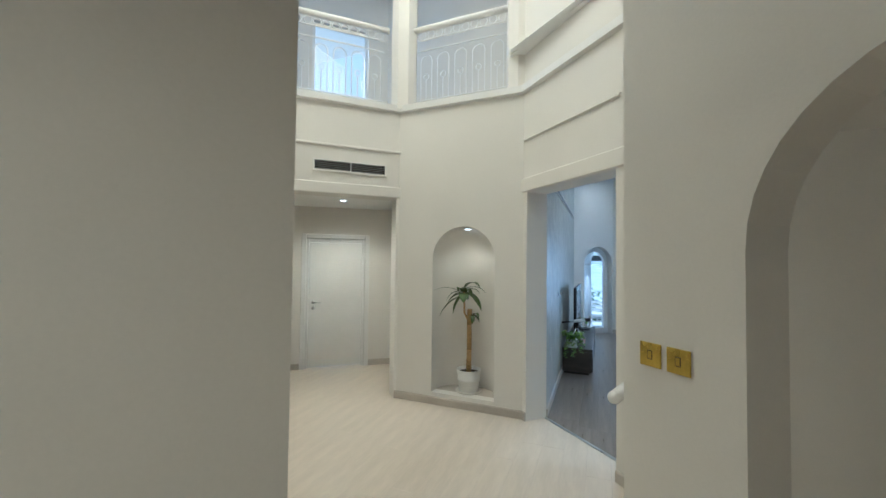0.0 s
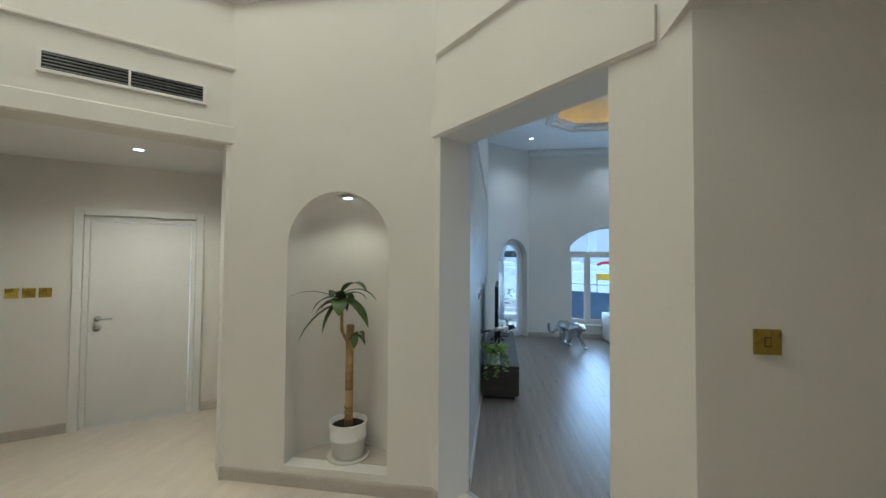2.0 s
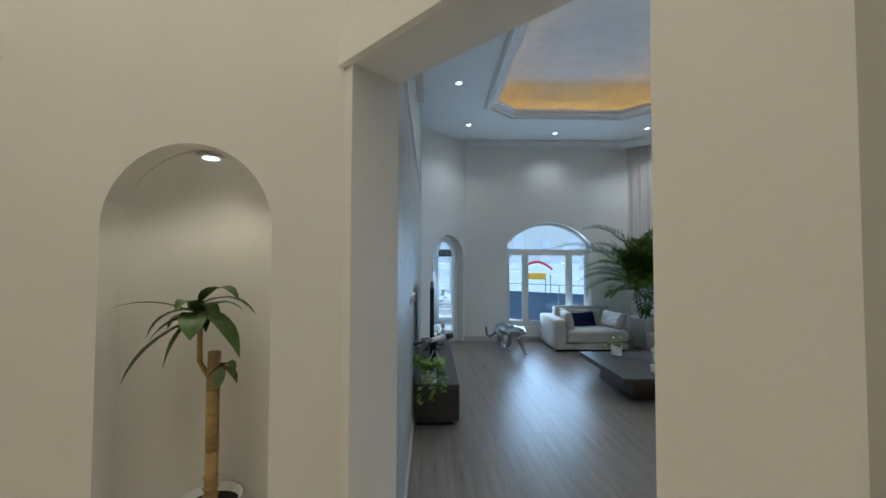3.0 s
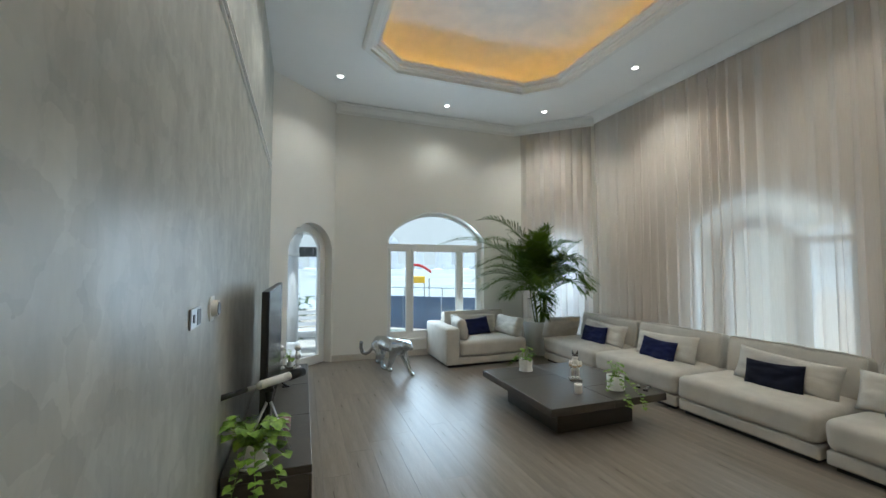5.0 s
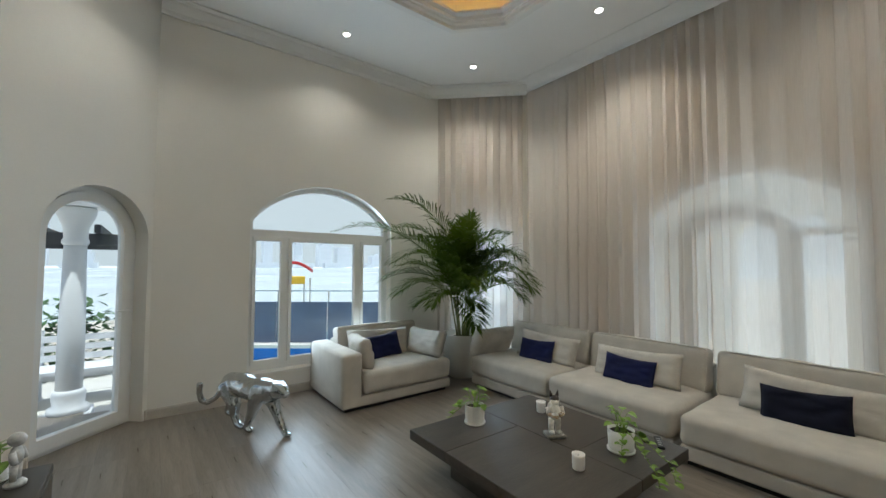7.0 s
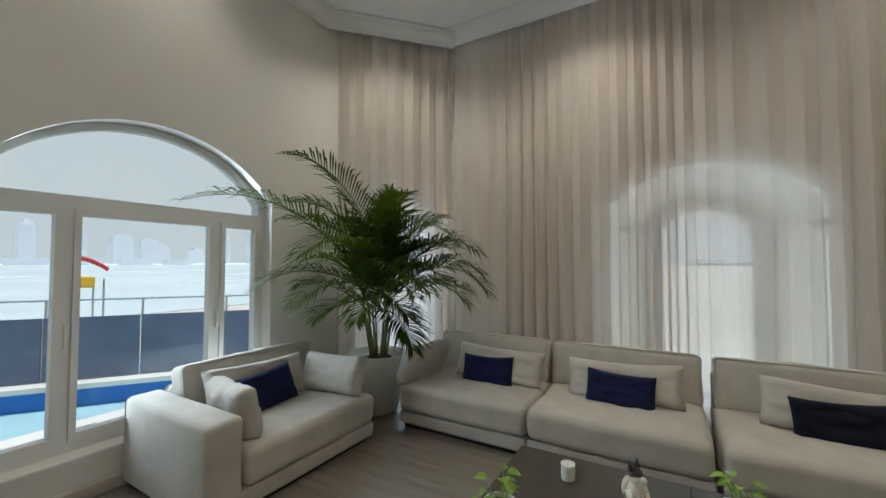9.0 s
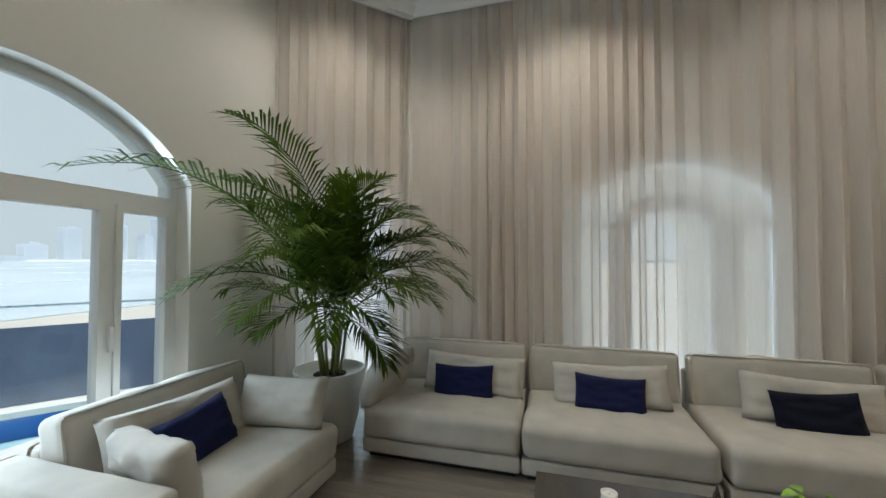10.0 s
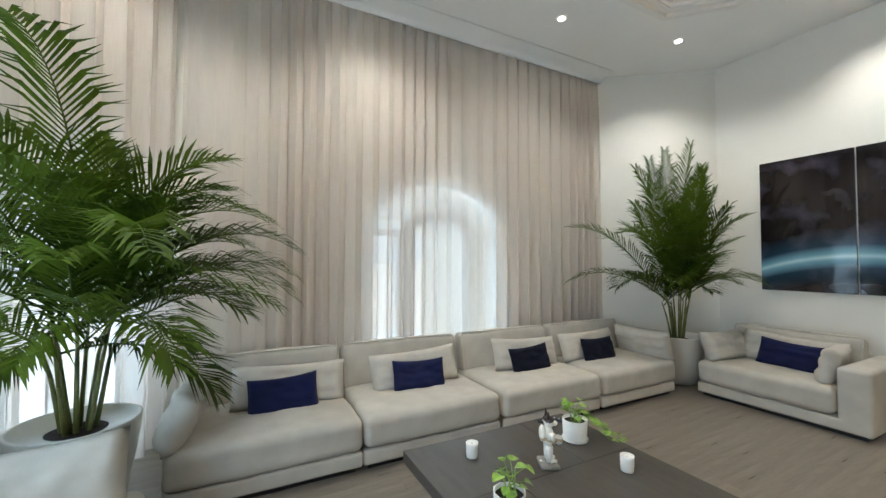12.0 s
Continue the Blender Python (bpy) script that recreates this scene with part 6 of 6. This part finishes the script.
def screen_fence():
    t = empty("screen_fence", Matrix(), "blue-grey solid screen fence with a thin steel rail", "fence")
    nrm = Vector((0.60, 0.80, 0))
    a, b = fp - fd * 0.4, fp + fd * 7.6
    n = 7
    for i in range(n):
        p, q = a.lerp(b, i / n), a.lerp(b, (i + 1) / n)
        bm = bmesh.new()
        prism(bm, [(0.01, -0.28), ((q - p).length - 0.01, -0.28), ((q - p).length - 0.01, 0.62), (0.01, 0.62)], lambda s, z: p + fd * s + Vector((0, 0, z)), nrm * 0.04)
        part("panel", bm, FENCE, t)
        bm = bmesh.new()
        tube(bm, p + nrm * 0.1 + Vector((0, 0, -1.2)), p + nrm * 0.1 + Vector((0, 0, 0.86)), 0.018, seg=8)
        part("post", bm, STEEL, t)
    bm = bmesh.new()
    tube(bm, a + nrm * 0.1 + Vector((0, 0, 0.86)), b + nrm * 0.1 + Vector((0, 0, 0.86)), 0.014, seg=8)
    part("rail", bm, STEEL, t)
    bm = bmesh.new()
    prism(bm, [(0, -0.36), (8, -0.36), (8, -0.29), (0, -0.29)], lambda s, z: a + fd * s - nrm * 0.25 + Vector((0, 0, z)), nrm * 0.5)
    structure("pool_coping", bm, PAVE, "white pool coping")
    bm = bmesh.new()
    prism(bm, [(0, -1.0), (8, -1.0), (8, -0.365), (0, -0.365)], lambda s, z: a + fd * s - nrm * 0.18 + Vector((0, 0, z)), nrm * 0.3)
    structure("pool_wall", bm, POOLB, "bright blue tiled pool wall")


screen_fence()
tagged(structure("pool_block", boxm(-6, 17.6, -1.2, 12, 18.5, -1.1), SAND))


def slide():
    t = empty("playground_slide", pose(5.0, 22.0, -1.2) @ Matrix.Diagonal((0.62, 0.62, 0.92, 1)), "red and yellow plastic playground slide beyond the fence", "slide")
    for dx in (-0.9, 0.55, 0.95):
        part("post", tube(bmesh.new(), (dx, 0, 0), (dx, 0, 2.3), 0.05, seg=8), STEEL, t)
    part("platform", boxm(-0.9, -0.4, 2.05, 0.5, 0.4, 2.4, 0.05, 2), YELP, t)
    bm = bmesh.new()
    pts = [Vector((-0.9 + 2.0 * i / 12, 0, 2.55 + 0.45 * math.sin(math.pi * (0.25 + 0.7 * i / 12)))) for i in range(13)]
    for a, b in zip(pts, pts[1:]):
        tube(bm, a, b, 0.07, seg=8)
    part("canopy_rib", bm, REDP, t, smooth=True)
    bm = bmesh.new()
    blob(bm, (-4.3, 0, 1.55), (0.55, 0.2, 0.16), 12)
    tube(bm, (-4.3, 0, 0), (-4.3, 0, 1.5), 0.05, seg=8)
    part("rocker", bm, REDP, t, "red spring rocker", True)


slide()


def column(x, y, z):
    t = empty("column", Matrix.Translation((x, y, z)) @ Matrix.Diagonal((0.80, 0.80, 1, 1)), "white round porch column on a square plinth", "column")
    part("plinth", boxm(-0.22, -0.22, 0, 0.22, 0.22, 0.12, 0.006, 1), STONEW, t)
    part("base", lathe(bmesh.new(), [(0.19, 0.1205), (0.20, 0.15), (0.19, 0.18), (0.15, 0.20), (0.16, 0.30), (0.15, 0.33), (0.13, 0.35)], 36), STONEW, t, smooth=True)
    part("shaft", lathe(bmesh.new(), [(0.128, 0.351), (0.128, 0.8), (0.108, 1.75)], 36), STONEW, t, smooth=True)
    part("capital", lathe(bmesh.new(), [(0.11, 1.7505), (0.13, 1.77), (0.13, 1.80), (0.115, 1.82), (0.12, 1.92), (0.17, 2.02), (0.19, 2.06), (0.19, 2.12)], 36), STONEW, t, smooth=True)
    return t


column(-0.36, 10.92, -0.13)
structure("porch_beam", boxm(-3.2, 10.75, 2.0, -0.05, 11.1, 2.6), STONEW, "white porch beam on the column")
bl = empty("garden_bench", pose(-0.75, 12.0, -0.13), "white slatted garden bench on the terrace", "bench")
for i in range(5):
    part("slat", boxm(-1.2, -0.01, 0.22 + i * 0.11, 1.2, 0.015, 0.29 + i * 0.11), STONEW, bl)
for x in (-1.2, 0.0, 1.2):
    part("post", boxm(x - 0.03, 0.016, 0, x + 0.03, 0.07, 0.80), STONEW, bl)
part("seat", boxm(-1.2, -0.45, 0.36, 1.2, -0.02, 0.40), STONEW, bl)
for x in (-1.1, 1.1):
    part("leg", boxm(x - 0.03, -0.43, 0, x + 0.03, -0.37, 0.3595), STONEW, bl)
pg = empty("pergola", pose(-1.2, 15.2, -1.2), "dark timber pergola beyond the terrace", "pergola")
for x in (-2.2, 1.5):
    for y in (-1.2, 1.2):
        part("post", boxm(x - 0.06, y - 0.06, 0, x + 0.06, y + 0.06, 2.95), DKWOOD if y > 5 else STONEW, pg)
for y in (-1.2, 1.2):
    part("beam", boxm(-2.5, y - 0.05, 2.951, 1.8, y + 0.05, 3.13), DKWOOD, pg)
for i in range(6):
    part("rafter", boxm(-2.4 + i * 0.78, -1.5, 3.131, -2.32 + i * 0.78, 1.5, 3.26), DKWOOD, pg)
HEDGE = surface("clipped_hedge", (0.05, 0.11, 0.03), 0.7, vary=0.5, scale=8, fine=40, bump=0.5)
hb = bmesh.new()
rh = random.Random(3)
for i in range(1500):
    px, py, pz = rh.choice((-1.2, -0.7, -0.4, 0.9, 1.2)) + rh.gauss(0, 0.28), rh.uniform(-0.3, 0.3), rh.uniform(0.0, 1.15) * rh.uniform(0.7, 1)
    ang = rh.uniform(0, 6.28)
    a = Vector((math.cos(ang), math.sin(ang), rh.uniform(-0.6, 0.8))) * 0.07
    b = Vector((-math.sin(ang), math.cos(ang), rh.uniform(-0.4, 0.4))) * 0.04
    c = Vector((px, py, pz))
    hb.faces.new([hb.verts.new(c - a), hb.verts.new(c + b), hb.verts.new(c + a), hb.verts.new(c - b)])
hob = link_mesh("shrub", hb, HEDGE)
hob.matrix_basis = pose(-1.6, 13.2, -0.13)
tagged(hob, "dark green garden shrub beyond the bench", "shrub", "", "stuff")

hz = glow_mat("white_sky_haze", (0.82, 0.84, 0.83), 1.12)
bm = bmesh.new()
arc = [(2600 * math.cos(radians(a)), 2600 * math.sin(radians(a))) for a in range(-60, 166, 5)]
lo, hi = [bm.verts.new((x, y, -3)) for x, y in arc], [bm.verts.new((x, y, 1500)) for x, y in arc]
for k in range(len(arc) - 1):
    bm.faces.new((lo[k], lo[k + 1], hi[k + 1], hi[k]))
hz.node_tree.nodes["Principled BSDF"].inputs["Base Color"].default_value = (0.02, 0.02, 0.02, 1)
structure("backdrop", bm, hz, "white hazy sky over the water", True)

# arcade outside the east window
wall("arcade_wall", (6.0, 9.3), (6.0, 4.4), 0.25, 2.9, CREAMW, [(1.95, 2.95, -0.13, 1.68, 2.05, False)], z0=-0.13, label="white porch wall with an arch outside the east window")

# far skyline across the water, its haze put into the wall colours
rs = random.Random(21)
for i in range(26):
    bx = -500 + i * 75 + rs.uniform(-25, 25)
    h, w = rs.choice((30, 45, 70, 95, 60, 120)) * rs.uniform(0.7, 1.1), rs.uniform(22, 48)
    tw = empty("tower", pose(bx, 1150 + rs.uniform(-60, 120), -1.2), "tower block on the far shore, haze painted into its colour", "building", "skyline towers")
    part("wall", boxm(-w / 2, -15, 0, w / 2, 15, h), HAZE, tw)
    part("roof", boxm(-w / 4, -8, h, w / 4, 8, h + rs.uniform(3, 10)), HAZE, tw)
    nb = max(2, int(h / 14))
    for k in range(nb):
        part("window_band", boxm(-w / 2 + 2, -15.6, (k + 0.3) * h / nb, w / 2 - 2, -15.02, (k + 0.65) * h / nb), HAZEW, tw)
for i in range(8):
    sh = empty("low_building", pose(-60 + i * 46, 560, -1.2), "low building on the shore, haze painted into its colour", "building", "shore buildings")
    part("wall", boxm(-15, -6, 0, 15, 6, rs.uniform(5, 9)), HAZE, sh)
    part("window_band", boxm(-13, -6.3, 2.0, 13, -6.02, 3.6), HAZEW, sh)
structure("shore_far", boxm(-3000, 540, -1.5, 3000, 1500, -1.14), HAZE, "far shore with haze painted into its colour")

# ---- room lamps at the downlights ----
for (x, y), watts in zip(DL, (36, 28, 72, 88, 40, 80, 58, 75, 84)):
    spot_lamp("downlight_beam", (x, y, ZC - 0.03), (x, y, 0), watts, NEUT, 128, 0.75)
spot_lamp("passage_downlight_beam", (-3.33, 4.42, 2.50), (-3.33, 4.42, 0), 84, HALLW, 150, 0.8)
spot_lamp("niche_downlight_beam", (-1.505, 4.44, 2.06), (-1.505, 4.46, 0), 8, HALLW, 120, 0.8)
spot_lamp("west_niche_downlight_beam", (-3.515, 2.64, 2.15), (-3.53, 2.64, 0), 9, HALLW, 120, 0.8)

# Unseen fitting and beam, added to brighten the foyer walls.
copy_thing(hd, Matrix.Translation((-0.45, -1.1, 2.95)))
spot_lamp("added_foyer_fill_beam", (-0.45, -1.1, 2.92), (-0.45, -1.1, 0), 90, HALLW, 150, 0.8)

# ---- floor boards ----
def clip_poly(poly, a, b, c):
    """Keeps the part of a flat outline where a x + b y >= c."""
    out = []
    for i in range(len(poly)):
        p, q = poly[i], poly[(i + 1) % len(poly)]
        dp, dq = a * p[0] + b * p[1] - c, a * q[0] + b * q[1] - c
        if dp >= 0:
            out.append(p)
        if dp * dq < 0:
            t = dp / (dp - dq)
            out.append((p[0] + (q[0] - p[0]) * t, p[1] + (q[1] - p[1]) * t))
    return out


def boards(floor, x0, x1, y0, y1, keep, material, seed, w=0.192, ln=1.285):
    rnd = random.Random(seed)
    shared = {}
    nx = int((x1 - x0) / w) + 1
    for i in range(nx):
        y = y0 - rnd.uniform(0, ln)
        while y < y1:
            xa, ya = x0 + i * w, y
            poly = [(xa + 0.0005, ya + 0.0005), (xa + w - 0.0005, ya + 0.0005), (xa + w - 0.0005, ya + ln - 0.0005), (xa + 0.0005, ya + ln - 0.0005)]
            y += ln
            full = True
            for a, b, c in keep:
                q = clip_poly(poly, a, b, c)
                full = full and len(q) == 4 and q == poly
                poly = q
                if len(poly) < 3:
                    break
            if len(poly) < 3:
                continue
            if full and "m" in shared:
                ob = new("floor_board", shared["m"])
            else:
                bm = bmesh.new()
                prism(bm, [(px - xa, py - ya) for px, py in poly], lambda s, z: Vector((s, z, -0.010)), (0, 0, 0.010))
                bmesh.ops.recalc_face_normals(bm, faces=bm.faces)
                me = bpy.data.meshes.new("floor_board")
                bm.to_mesh(me)
                bm.free()
                me.materials.append(material)
                if full:
                    shared["m"] = me
                ob = new("floor_board", me)
            ob.location = (xa, ya, 0)
            ob.parent = floor


fl = tagged(link_mesh("floor_living", boxm(-0.65, 3.0, -0.03, 4.9, 10.55, -0.0105), JOINT), "grey-brown oak laminate floor", "", "", "structure")
boards(fl, -0.62, 4.75, 3.1, 10.45, [(1, 1, 3.82)], OAK, 2)
fh = tagged(link_mesh("floor_hall", boxm(-5.6, -3.0, -0.06, 2.7, 6.6, -0.031), JOINTP), "pale washed oak laminate floor", "", "", "structure")
boards(fh, -5.5, 2.6, -2.95, 6.5, [(-1, -1, -3.818), (1, -1, -9.2), (0, -1, -6.5)], PALE, 6)
